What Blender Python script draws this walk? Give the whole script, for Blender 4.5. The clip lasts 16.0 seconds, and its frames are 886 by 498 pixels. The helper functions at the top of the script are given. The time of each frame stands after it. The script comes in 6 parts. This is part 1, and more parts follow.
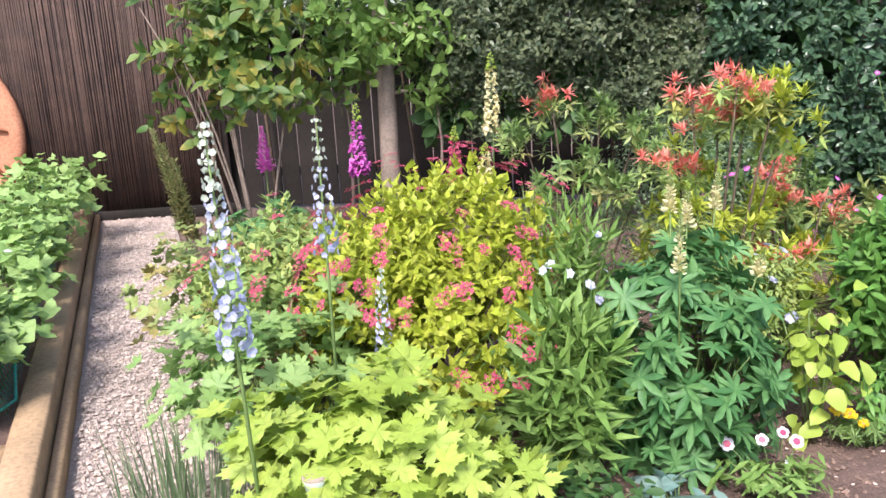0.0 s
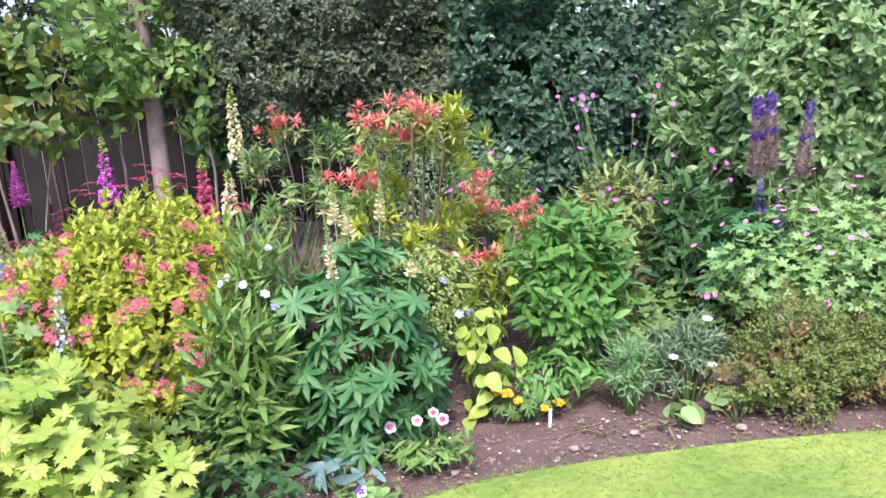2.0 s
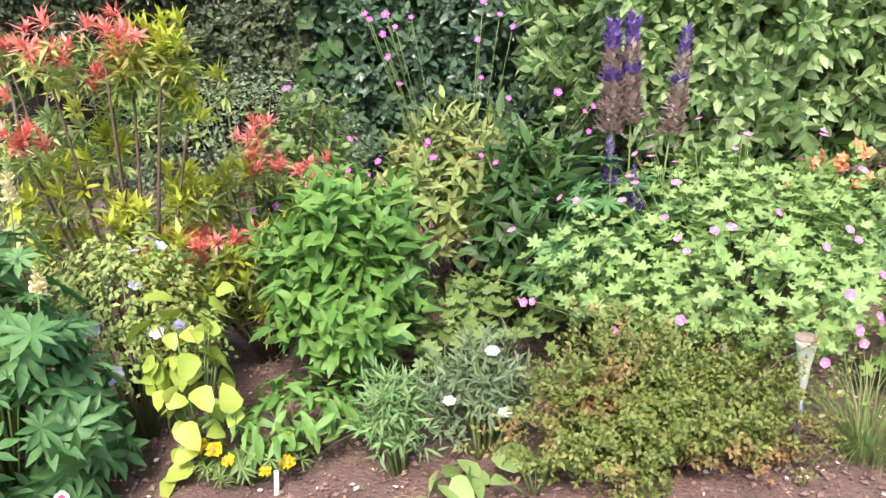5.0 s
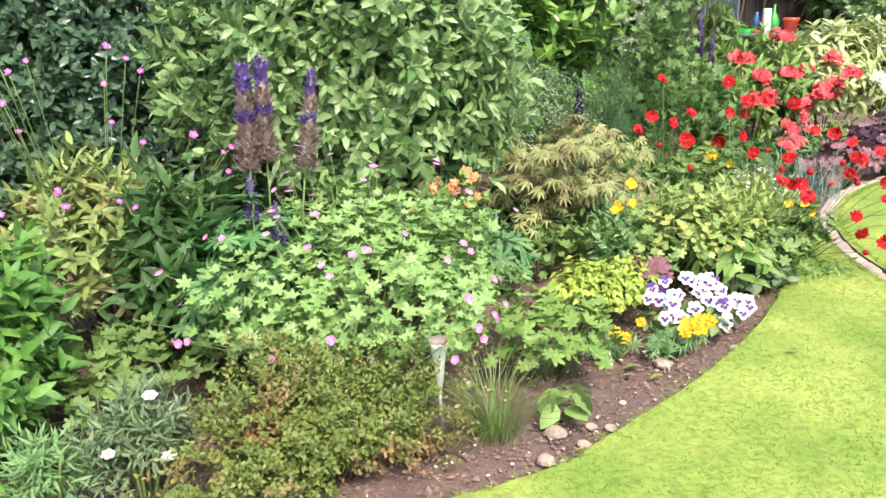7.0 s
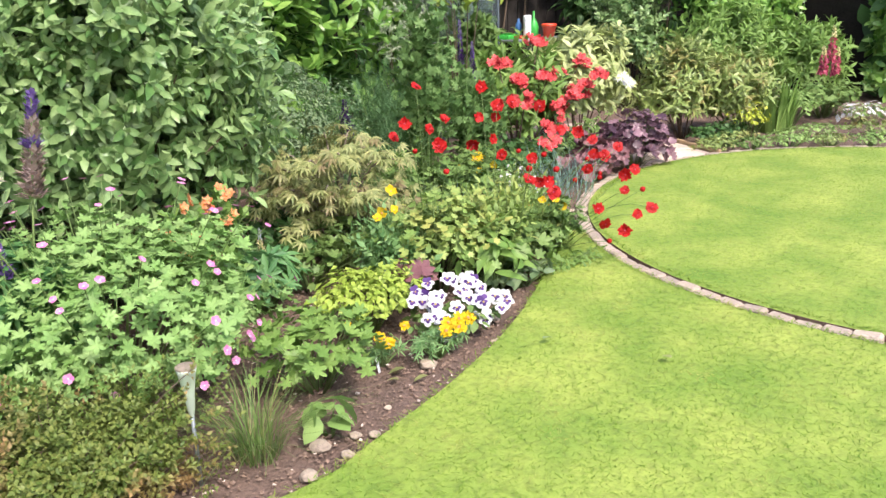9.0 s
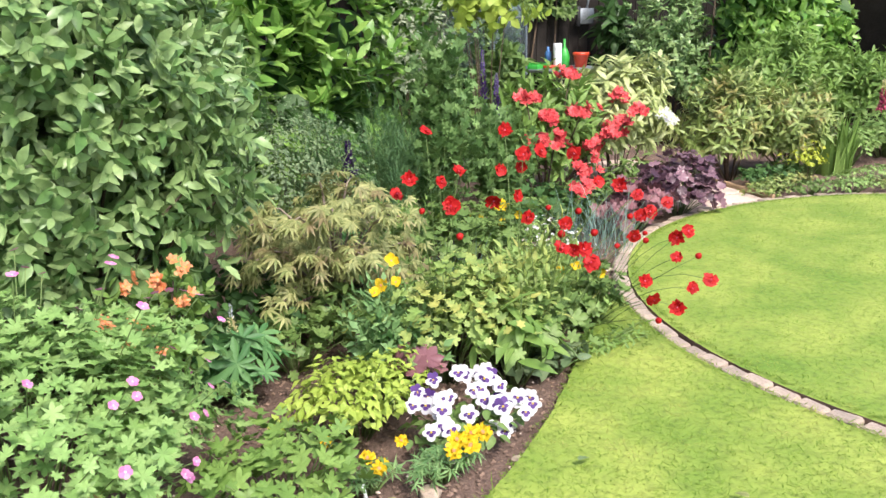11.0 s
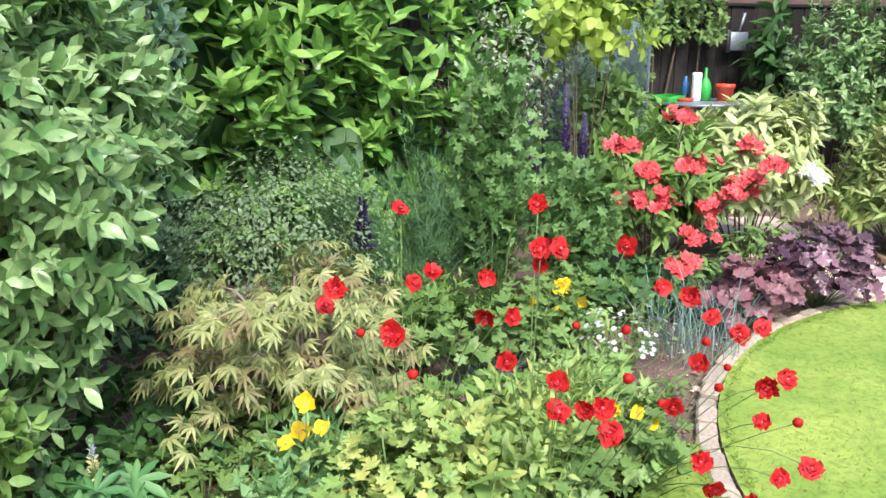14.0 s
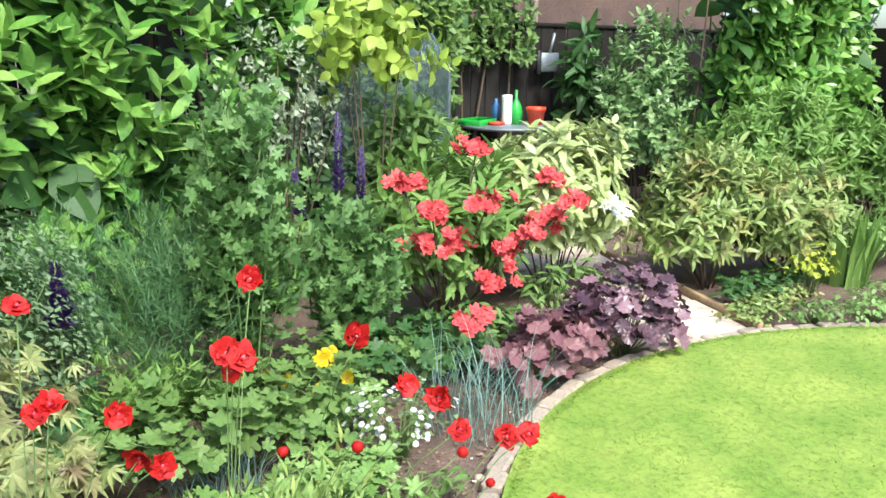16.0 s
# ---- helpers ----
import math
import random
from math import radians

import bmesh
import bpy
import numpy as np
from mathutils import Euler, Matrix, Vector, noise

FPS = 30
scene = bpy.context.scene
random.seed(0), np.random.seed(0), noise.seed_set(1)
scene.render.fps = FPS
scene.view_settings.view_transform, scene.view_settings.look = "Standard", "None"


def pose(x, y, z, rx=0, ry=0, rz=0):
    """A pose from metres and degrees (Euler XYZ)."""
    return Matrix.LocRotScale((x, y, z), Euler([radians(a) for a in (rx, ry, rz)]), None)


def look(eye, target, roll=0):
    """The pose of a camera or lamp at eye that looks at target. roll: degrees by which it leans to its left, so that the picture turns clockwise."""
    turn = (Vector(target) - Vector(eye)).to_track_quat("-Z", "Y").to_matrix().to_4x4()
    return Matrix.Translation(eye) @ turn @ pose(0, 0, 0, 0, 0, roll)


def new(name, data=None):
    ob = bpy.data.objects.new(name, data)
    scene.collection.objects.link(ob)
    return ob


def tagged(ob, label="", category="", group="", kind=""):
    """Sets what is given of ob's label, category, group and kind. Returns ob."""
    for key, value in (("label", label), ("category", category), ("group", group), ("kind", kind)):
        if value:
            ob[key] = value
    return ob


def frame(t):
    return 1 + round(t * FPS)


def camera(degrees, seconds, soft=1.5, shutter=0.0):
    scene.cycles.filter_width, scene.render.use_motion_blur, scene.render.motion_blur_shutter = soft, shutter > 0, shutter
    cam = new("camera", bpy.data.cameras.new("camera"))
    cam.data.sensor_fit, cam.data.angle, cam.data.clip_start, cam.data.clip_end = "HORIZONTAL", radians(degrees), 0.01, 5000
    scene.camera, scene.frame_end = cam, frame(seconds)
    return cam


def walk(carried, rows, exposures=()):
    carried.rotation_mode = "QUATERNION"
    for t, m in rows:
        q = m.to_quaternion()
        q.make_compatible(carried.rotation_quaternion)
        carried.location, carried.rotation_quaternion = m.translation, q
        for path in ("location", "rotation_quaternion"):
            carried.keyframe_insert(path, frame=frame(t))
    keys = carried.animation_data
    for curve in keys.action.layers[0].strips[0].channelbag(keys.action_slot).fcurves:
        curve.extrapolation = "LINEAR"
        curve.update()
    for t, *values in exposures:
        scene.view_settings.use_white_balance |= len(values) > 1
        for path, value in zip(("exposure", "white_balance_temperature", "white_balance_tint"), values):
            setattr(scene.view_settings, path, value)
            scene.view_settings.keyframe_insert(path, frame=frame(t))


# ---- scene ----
cam = camera(56.1, 16.0)
PATH = [
    (0, (0.395, 0.058, 1.459), (0.165, 1.984, 0.972), -3.1),
    (0.5, (0.49, -0.132, 1.471), (0.391, 1.816, 1.029), -3.5),
    (1, (0.721, -0.253, 1.452), (0.704, 1.698, 1.014), -3.6),
    (1.5, (0.949, -0.324, 1.425), (0.982, 1.627, 0.986), -4.0),
    (2, (1.093, -0.234, 1.435), (1.179, 1.715, 0.993), -4.0),
    (2.5, (1.238, -0.139, 1.441), (1.303, 1.809, 0.99), -4.0),
    (3, (1.399, -0.047, 1.409), (1.394, 1.901, 0.955), -3.9),
    (3.2, (1.494, -0.01, 1.414), (1.447, 1.936, 0.955), -3.7),
    (5.3, (2.022, 0.912, 1.373), (2.15, 2.782, 0.676), -3.2),
    (5.5, (2.023, 0.966, 1.373), (2.173, 2.826, 0.653), -3.0),
    (6, (2.039, 0.949, 1.364), (2.268, 2.813, 0.676), -2.6),
    (6.5, (2.004, 0.811, 1.396), (2.505, 2.648, 0.784), -2.0),
    (7, (1.999, 0.647, 1.396), (2.881, 2.341, 0.802), -1.5),
    (7.5, (2.04, 0.57, 1.406), (3.089, 2.167, 0.816), -1.6),
    (8, (2.062, 0.531, 1.408), (3.204, 2.063, 0.819), -1.6),
    (8.5, (2.085, 0.516, 1.408), (3.308, 1.982, 0.814), -1.6),
    (9, (2.154, 0.548, 1.407), (3.418, 1.981, 0.816), -1.8),
    (9.2, (2.209, 0.572, 1.404), (3.478, 2.004, 0.821), -1.9),
    (11.3, (2.815, 1.122, 1.412), (4.021, 2.629, 0.888), -1.1),
    (11.5, (2.909, 1.146, 1.424), (4.085, 2.677, 0.901), -0.7),
    (12, (3.082, 1.236, 1.415), (4.178, 2.831, 0.911), -0.8),
    (12.5, (3.266, 1.371, 1.409), (4.283, 3.029, 0.942), -1.3),
    (13, (3.414, 1.464, 1.421), (4.37, 3.157, 0.951), -1.9),
    (13.5, (3.631, 1.546, 1.424), (4.545, 3.258, 0.937), -1.0),
    (14, (3.822, 1.589, 1.454), (4.738, 3.296, 0.957), -0.2),
    (14.5, (3.982, 1.691, 1.446), (4.958, 3.371, 0.974), -0.4),
    (15, (4.117, 1.804, 1.45), (5.134, 3.46, 0.977), -0.9),
    (15.5, (4.278, 1.896, 1.445), (5.369, 3.503, 0.967), -0.6),
    (16, (4.506, 1.943, 1.478), (5.727, 3.458, 1.017), 0.5),
]
walk(cam, [(t, look(eye, target, roll)) for t, eye, target, roll in PATH], [(0, 1.54, 6150, 17), (1.5, 1.56, 5700, 24), (3.2, 1.6, 5650, 26), (5.4, 1.71, 6550, 22), (7, 1.7, 6500, 14), (9, 1.45, 6500, 13), (11.5, 1.4, 6450, 12), (14.5, 1.58, 6050, 7), (16, 1.62, 6050, 1)])

# ---- world and sun ----
world = bpy.data.worlds.new("sky")
scene.world = world
world.use_nodes = True
wn = world.node_tree
sky = wn.nodes.new("ShaderNodeTexSky")
sky.sky_type, sky.sun_disc = "NISHITA", False
sky.sun_elevation, sky.sun_rotation = radians(52), radians(200)
sky.air_density, sky.dust_density = 1.0, 3.0
wn.links.new(sky.outputs[0], wn.nodes["Background"].inputs[0])
wn.nodes["Background"].inputs[1].default_value = 0.13
sun = new("sun", bpy.data.lights.new("sun", "SUN"))
sun.data.energy, sun.data.angle, sun.data.color = 2.0, radians(12), (1.0, 0.95, 0.87)
sun.matrix_world = look((2, -8, 14), (3.2, 3.5, 0))

# ---- materials ----
RNG = np.random.default_rng(11)


def nodes_of(name):
    m = bpy.data.materials.new(name)
    m.use_nodes = True
    nt = m.node_tree
    return m, nt, nt.nodes["Principled BSDF"], nt.nodes["Material Output"]


def ramp_mix(nt, fac, a, b):
    mix = nt.nodes.new("ShaderNodeMix")
    mix.data_type = "RGBA"
    nt.links.new(fac, mix.inputs[0])
    for socket, c in ((mix.inputs[6], a), (mix.inputs[7], b)):
        if isinstance(c, tuple):
            socket.default_value = (*c, 1)
        else:
            nt.links.new(c, socket)
    return mix.outputs[2]


def noise_of(nt, scale, detail=4, rough=0.6):
    n = nt.nodes.new("ShaderNodeTexNoise")
    n.inputs["Scale"].default_value, n.inputs["Detail"].default_value, n.inputs["Roughness"].default_value = scale, detail, rough
    tc = nt.nodes.new("ShaderNodeTexCoord")
    nt.links.new(tc.outputs["Object"], n.inputs["Vector"])
    return n.outputs["Fac"]


def stretch(nt, value, lo, hi):
    r = nt.nodes.new("ShaderNodeMapRange")
    r.inputs[1].default_value, r.inputs[2].default_value = lo, hi
    nt.links.new(value, r.inputs[0])
    return r.outputs[0]


def bumped(nt, bsdf, height, strength, dist=0.01):
    b = nt.nodes.new("ShaderNodeBump")
    b.inputs["Strength"].default_value, b.inputs["Distance"].default_value = strength, dist
    nt.links.new(height, b.inputs["Height"])
    nt.links.new(b.outputs[0], bsdf.inputs["Normal"])


def leaf_mat(name, a, b, rough=0.5, glow=0.3, patch=None):
    """Leaves: two greens by leaf, blotches by noise, light that shines through."""
    m, nt, bsdf, out = nodes_of(name)
    geo = nt.nodes.new("ShaderNodeNewGeometry")
    info = nt.nodes.new("ShaderNodeObjectInfo")
    both = nt.nodes.new("ShaderNodeMath")
    both.operation = "ADD"
    nt.links.new(geo.outputs["Random Per Island"], both.inputs[0])
    nt.links.new(info.outputs["Random"], both.inputs[1])
    part_of = nt.nodes.new("ShaderNodeMath")
    part_of.operation = "FRACT"
    nt.links.new(both.outputs[0], part_of.inputs[0])
    col = ramp_mix(nt, part_of.outputs[0], a, b)
    if patch:
        col = ramp_mix(nt, stretch(nt, noise_of(nt, 5.0, 3), 0.52, 0.66), col, patch)
    dark = nt.nodes.new("ShaderNodeHueSaturation")
    dark.inputs["Value"].default_value = 0.72
    nt.links.new(col, dark.inputs["Color"])
    col2 = ramp_mix(nt, stretch(nt, noise_of(nt, 60.0, 3), 0.4, 0.7), col, dark.outputs[0])
    nt.links.new(col2, bsdf.inputs["Base Color"])
    bsdf.inputs["Roughness"].default_value = rough
    bsdf.inputs["Specular IOR Level"].default_value = 0.35
    tr = nt.nodes.new("ShaderNodeBsdfTranslucent")
    nt.links.new(col, tr.inputs["Color"])
    mix = nt.nodes.new("ShaderNodeMixShader")
    mix.inputs[0].default_value = glow
    nt.links.new(bsdf.outputs[0], mix.inputs[1])
    nt.links.new(tr.outputs[0], mix.inputs[2])
    nt.links.new(mix.outputs[0], out.inputs["Surface"])
    return m


def solid_mat(name, a, b, scale, rough=0.8, bump=0.3, fine=None, dist=0.01, metal=0.0, islands=False):
    """A solid surface: two colours by noise at one scale, speckle and relief at a finer one."""
    m, nt, bsdf, out = nodes_of(name)
    fine = fine or scale * 8
    col = ramp_mix(nt, stretch(nt, noise_of(nt, scale), 0.3, 0.7), a, b)
    if islands:
        geo = nt.nodes.new("ShaderNodeNewGeometry")
        info = nt.nodes.new("ShaderNodeObjectInfo")
        add = nt.nodes.new("ShaderNodeMath")
        add.operation = "ADD"
        nt.links.new(geo.outputs["Random Per Island"], add.inputs[0])
        nt.links.new(info.outputs["Random"], add.inputs[1])
        hsv = nt.nodes.new("ShaderNodeHueSaturation")
        nt.links.new(stretch_to(nt, add.outputs[0], 0, 2, 0.55, 1.4), hsv.inputs["Value"])
        nt.links.new(col, hsv.inputs["Color"])
        col = hsv.outputs[0]
    dark = nt.nodes.new("ShaderNodeHueSaturation")
    dark.inputs["Value"].default_value = 0.6
    nt.links.new(col, dark.inputs["Color"])
    f = noise_of(nt, fine, 5)
    col = ramp_mix(nt, stretch(nt, f, 0.45, 0.75), col, dark.outputs[0])
    nt.links.new(col, bsdf.inputs["Base Color"])
    bsdf.inputs["Roughness"].default_value, bsdf.inputs["Metallic"].default_value = rough, metal
    bumped(nt, bsdf, f, bump, dist)
    return m


def stretch_to(nt, value, lo, hi, a, b):
    r = nt.nodes.new("ShaderNodeMapRange")
    for i, v in enumerate((lo, hi, a, b)):
        r.inputs[1 + i].default_value = v
    nt.links.new(value, r.inputs[0])
    return r.outputs[0]


def petal_mat(name, a, b, glow=0.25):
    return leaf_mat(name, a, b, 0.6, glow)


SOIL = solid_mat("soil", (0.20, 0.13, 0.10), (0.115, 0.073, 0.056), 5, 0.95, 0.9, 70, 0.02)
CRUMB = solid_mat("soil_crumbs", (0.26, 0.175, 0.13), (0.13, 0.085, 0.065), 20, 0.95, 0.5, islands=True)
LAWN = solid_mat("turf", (0.12, 0.215, 0.022), (0.295, 0.355, 0.066), 2.2, 0.9, 0.4, 30, 0.01)
GRASS = leaf_mat("grass_blades", (0.135, 0.245, 0.024), (0.235, 0.33, 0.05), 0.6, 0.35, (0.355, 0.375, 0.10))
BRICK = solid_mat("weathered_brick", (0.40, 0.32, 0.25), (0.27, 0.215, 0.175), 9, 0.9, 0.6, 90, 0.01, islands=True)
SLAB = solid_mat("buff_paving", (0.52, 0.40, 0.32), (0.44, 0.35, 0.29), 6, 0.9, 0.4, 70, islands=True)
GRAVEL = solid_mat("gravel", (0.68, 0.57, 0.49), (0.52, 0.41, 0.35), 30, 0.8, 0.2, islands=True)
GRIT = solid_mat("grit", (0.5, 0.42, 0.36), (0.36, 0.29, 0.25), 40, 0.9, 0.8, 150, 0.02)
STONE = solid_mat("pale_stone", (0.36, 0.29, 0.22), (0.24, 0.19, 0.15), 25, 0.85, 0.3, islands=True)
TIMBER = solid_mat("sawn_timber", (0.40, 0.27, 0.15), (0.27, 0.18, 0.10), 4, 0.8, 0.3, 50)
OLDWOOD = solid_mat("grey_fence_wood", (0.028, 0.0235, 0.021), (0.015, 0.0125, 0.011), 3, 0.85, 0.4, 40, islands=True)
OLDWOOD.node_tree.nodes["Principled BSDF"].inputs["Specular IOR Level"].default_value = 0.15
REED = solid_mat("reed", (0.115, 0.066, 0.046), (0.055, 0.032, 0.025), 6, 0.7, 0.2, 60, islands=True)
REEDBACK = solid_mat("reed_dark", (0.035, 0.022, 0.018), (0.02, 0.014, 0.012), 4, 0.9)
BARK = solid_mat("grey_bark", (0.30, 0.23, 0.18), (0.19, 0.15, 0.12), 12, 0.9, 0.6, 60)
TWIG = solid_mat("brown_twig", (0.13, 0.09, 0.06), (0.08, 0.055, 0.035), 30, 0.9)
STEM = leaf_mat("green_stem", (0.13, 0.20, 0.06), (0.19, 0.27, 0.09), 0.6, 0.1)
TERRA = solid_mat("terracotta", (0.60, 0.27, 0.15), (0.52, 0.22, 0.12), 8, 0.8, 0.15)
REDPOT = solid_mat("red_plastic", (0.62, 0.06, 0.02), (0.56, 0.05, 0.02), 8, 0.4, 0.02)
WHITEP = solid_mat("white_plastic", (0.78, 0.80, 0.84), (0.72, 0.75, 0.8), 8, 0.4, 0.02)
GREENP = solid_mat("green_plastic", (0.04, 0.36, 0.05), (0.03, 0.30, 0.04), 8, 0.35, 0.02)
BLUEP = solid_mat("blue_plastic", (0.05, 0.16, 0.4), (0.04, 0.13, 0.35), 8, 0.4, 0.02)
TEAL = solid_mat("teal_netting", (0.03, 0.30, 0.22), (0.02, 0.22, 0.17), 8, 0.5, 0.05)
GREYM = solid_mat("grey_metal", (0.30, 0.33, 0.36), (0.24, 0.26, 0.29), 8, 0.45, 0.05, metal=0.6)
BLACKP = solid_mat("black_plastic", (0.02, 0.02, 0.022), (0.03, 0.03, 0.03), 8, 0.5, 0.05)
WALLBRICK = solid_mat("neighbour_brick", (0.14, 0.085, 0.068), (0.08, 0.052, 0.044), 3, 0.9, 0.4, 30)
DARKM = solid_mat("dull_metal", (0.09, 0.10, 0.11), (0.06, 0.065, 0.07), 8, 0.6, 0.05)
FROST, _nt, _b, _o = nodes_of("frosted_plastic")
_b.inputs["Base Color"].default_value = (0.72, 0.82, 0.70, 1)
_b.inputs["Roughness"].default_value, _b.inputs["Transmission Weight"].default_value = 0.35, 0.55
PANE, _nt, _b, _o = nodes_of("clear_plastic_sheet")
_b.inputs["Base Color"].default_value = (0.15, 0.19, 0.22, 1)
_b.inputs["Roughness"].default_value = 0.2
_clear = _nt.nodes.new("ShaderNodeBsdfTransparent")
_clear.inputs[0].default_value = (0.80, 0.87, 0.90, 1)
_film = _nt.nodes.new("ShaderNodeMixShader")
_nt.links.new(stretch_to(_nt, noise_of(_nt, 4.0), 0.35, 0.7, 0.1, 0.42), _film.inputs[0])
_nt.links.new(_clear.outputs[0], _film.inputs[1])
_nt.links.new(_b.outputs[0], _film.inputs[2])
_nt.links.new(_film.outputs[0], _o.inputs["Surface"])

G = dict(
    lime=leaf_mat("lime_leaf", (0.30, 0.42, 0.06), (0.42, 0.52, 0.10)),
    gold=leaf_mat("gold_leaf", (0.34, 0.42, 0.03), (0.50, 0.53, 0.07), patch=(0.36, 0.42, 0.05)),
    mid=leaf_mat("mid_green_leaf", (0.115, 0.205, 0.05), (0.20, 0.30, 0.085)),
    fresh=leaf_mat("fresh_green_leaf", (0.145, 0.265, 0.055), (0.24, 0.37, 0.095)),
    lupin=leaf_mat("lupin_leaf", (0.06, 0.18, 0.055), (0.15, 0.31, 0.105)),
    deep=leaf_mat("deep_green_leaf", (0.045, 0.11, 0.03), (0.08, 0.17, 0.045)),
    hedge=leaf_mat("hedge_leaf", (0.05, 0.078, 0.04), (0.15, 0.18, 0.09), 0.4, 0.15),
    holly=leaf_mat("glossy_hedge_leaf", (0.03, 0.072, 0.038), (0.10, 0.175, 0.09), 0.28, 0.12),
    elae=leaf_mat("grey_green_leaf", (0.105, 0.215, 0.063), (0.33, 0.455, 0.19), 0.35, 0.24),
    laurel=leaf_mat("laurel_leaf", (0.12, 0.28, 0.05), (0.32, 0.51, 0.12), 0.28, 0.3, (0.075, 0.18, 0.04)),
    straw=leaf_mat("strawberry_leaf", (0.23, 0.38, 0.10), (0.38, 0.53, 0.18)),
    phlox=leaf_mat("phlox_leaf", (0.085, 0.22, 0.04), (0.175, 0.345, 0.07)),
    mixed=leaf_mat("pale_mixed_leaf", (0.20, 0.32, 0.08), (0.38, 0.47, 0.14), patch=(0.44, 0.44, 0.12)),
    gera=leaf_mat("geranium_leaf", (0.20, 0.34, 0.09), (0.32, 0.46, 0.15)),
    cranes=leaf_mat("pale_geranium_leaf", (0.20, 0.36, 0.095), (0.32, 0.48, 0.165)),
    yellowing=leaf_mat("yellowing_leaf", (0.055, 0.13, 0.027), (0.16, 0.235, 0.048), patch=(0.33, 0.28, 0.05)),
    box=leaf_mat("box_leaf", (0.12, 0.19, 0.04), (0.24, 0.28, 0.07), patch=(0.36, 0.23, 0.10)),
    bronze=leaf_mat("bronze_leaf", (0.18, 0.225, 0.07), (0.41, 0.42, 0.17), patch=(0.23, 0.17, 0.085)),
    monk=leaf_mat("monkshood_leaf", (0.105, 0.21, 0.06), (0.21, 0.34, 0.115)),
    grey=leaf_mat("grey_leaf", (0.125, 0.20, 0.095), (0.235, 0.315, 0.16)),
    blue=leaf_mat("blue_grass", (0.14, 0.26, 0.22), (0.26, 0.38, 0.33)),
    feather=leaf_mat("feathery_leaf", (0.075, 0.17, 0.065), (0.15, 0.27, 0.11)),
    heuchera=leaf_mat("heuchera_leaf", (0.06, 0.028, 0.042), (0.27, 0.155, 0.19), 0.3, 0.12),
    plum=leaf_mat("plum_leaf", (0.17, 0.07, 0.085), (0.27, 0.13, 0.14), 0.4, 0.15),
    pale=leaf_mat("pale_variegated_leaf", (0.33, 0.40, 0.13), (0.50, 0.54, 0.26), 0.4, 0.25),
    olive=leaf_mat("olive_leaf", (0.18, 0.26, 0.065), (0.32, 0.39, 0.13), 0.4, 0.2, (0.33, 0.28, 0.10)),
    tan=leaf_mat("dry_grass", (0.40, 0.35, 0.16), (0.22, 0.27, 0.09)),
    redtip=leaf_mat("coral_leaf", (0.72, 0.13, 0.10), (0.85, 0.38, 0.29)),
    white_edge=leaf_mat("silver_leaf", (0.20, 0.27, 0.15), (0.48, 0.52, 0.38)),
    bluegreen=leaf_mat("blue_green_leaf", (0.13, 0.27, 0.09), (0.27, 0.43, 0.17)),
)
F = dict(
    red=petal_mat("red_petal", (0.42, 0.004, 0.006), (0.56, 0.012, 0.012)),
    scarlet=petal_mat("scarlet_petal", (0.66, 0.05, 0.065), (0.78, 0.15, 0.15)),
    coral=petal_mat("coral_petal", (0.80, 0.12, 0.06), (0.85, 0.25, 0.15)),
    pink=petal_mat("pink_petal", (0.62, 0.17, 0.40), (0.72, 0.34, 0.55)),
    crimson=petal_mat("crimson_petal", (0.46, 0.03, 0.10), (0.62, 0.15, 0.22)),
    sky=petal_mat("pale_blue_petal", (0.36, 0.38, 0.66), (0.52, 0.53, 0.74)),
    bud=petal_mat("greenish_white_bud", (0.50, 0.55, 0.46), (0.66, 0.68, 0.62)),
    rose=petal_mat("rose_petal", (0.48, 0.045, 0.13), (0.62, 0.18, 0.25)),
    magenta=petal_mat("magenta_petal", (0.53, 0.08, 0.40), (0.66, 0.19, 0.54)),
    violet=petal_mat("violet_petal", (0.15, 0.085, 0.34), (0.30, 0.19, 0.48)),
    purple=petal_mat("dark_purple_petal", (0.06, 0.02, 0.14), (0.12, 0.05, 0.24)),
    lilac=petal_mat("lilac_petal", (0.52, 0.52, 0.74), (0.68, 0.68, 0.82)),
    white=petal_mat("white_petal", (0.58, 0.57, 0.60), (0.70, 0.69, 0.71)),
    cream=petal_mat("cream_petal", (0.70, 0.62, 0.30), (0.80, 0.75, 0.48)),
    yellow=petal_mat("yellow_petal", (0.66, 0.44, 0.006), (0.76, 0.56, 0.02)),
    orange=petal_mat("orange_petal", (0.70, 0.22, 0.08), (0.78, 0.38, 0.19)),
    brown=petal_mat("spent_flower", (0.36, 0.26, 0.23), (0.52, 0.41, 0.38)),
)


# ---- mesh tools ----
UP = np.array((0.0, 0.0, 1.0))


def unit(v):
    v = np.asarray(v, float)
    return v / np.maximum(np.linalg.norm(v, axis=-1, keepdims=True), 1e-9)


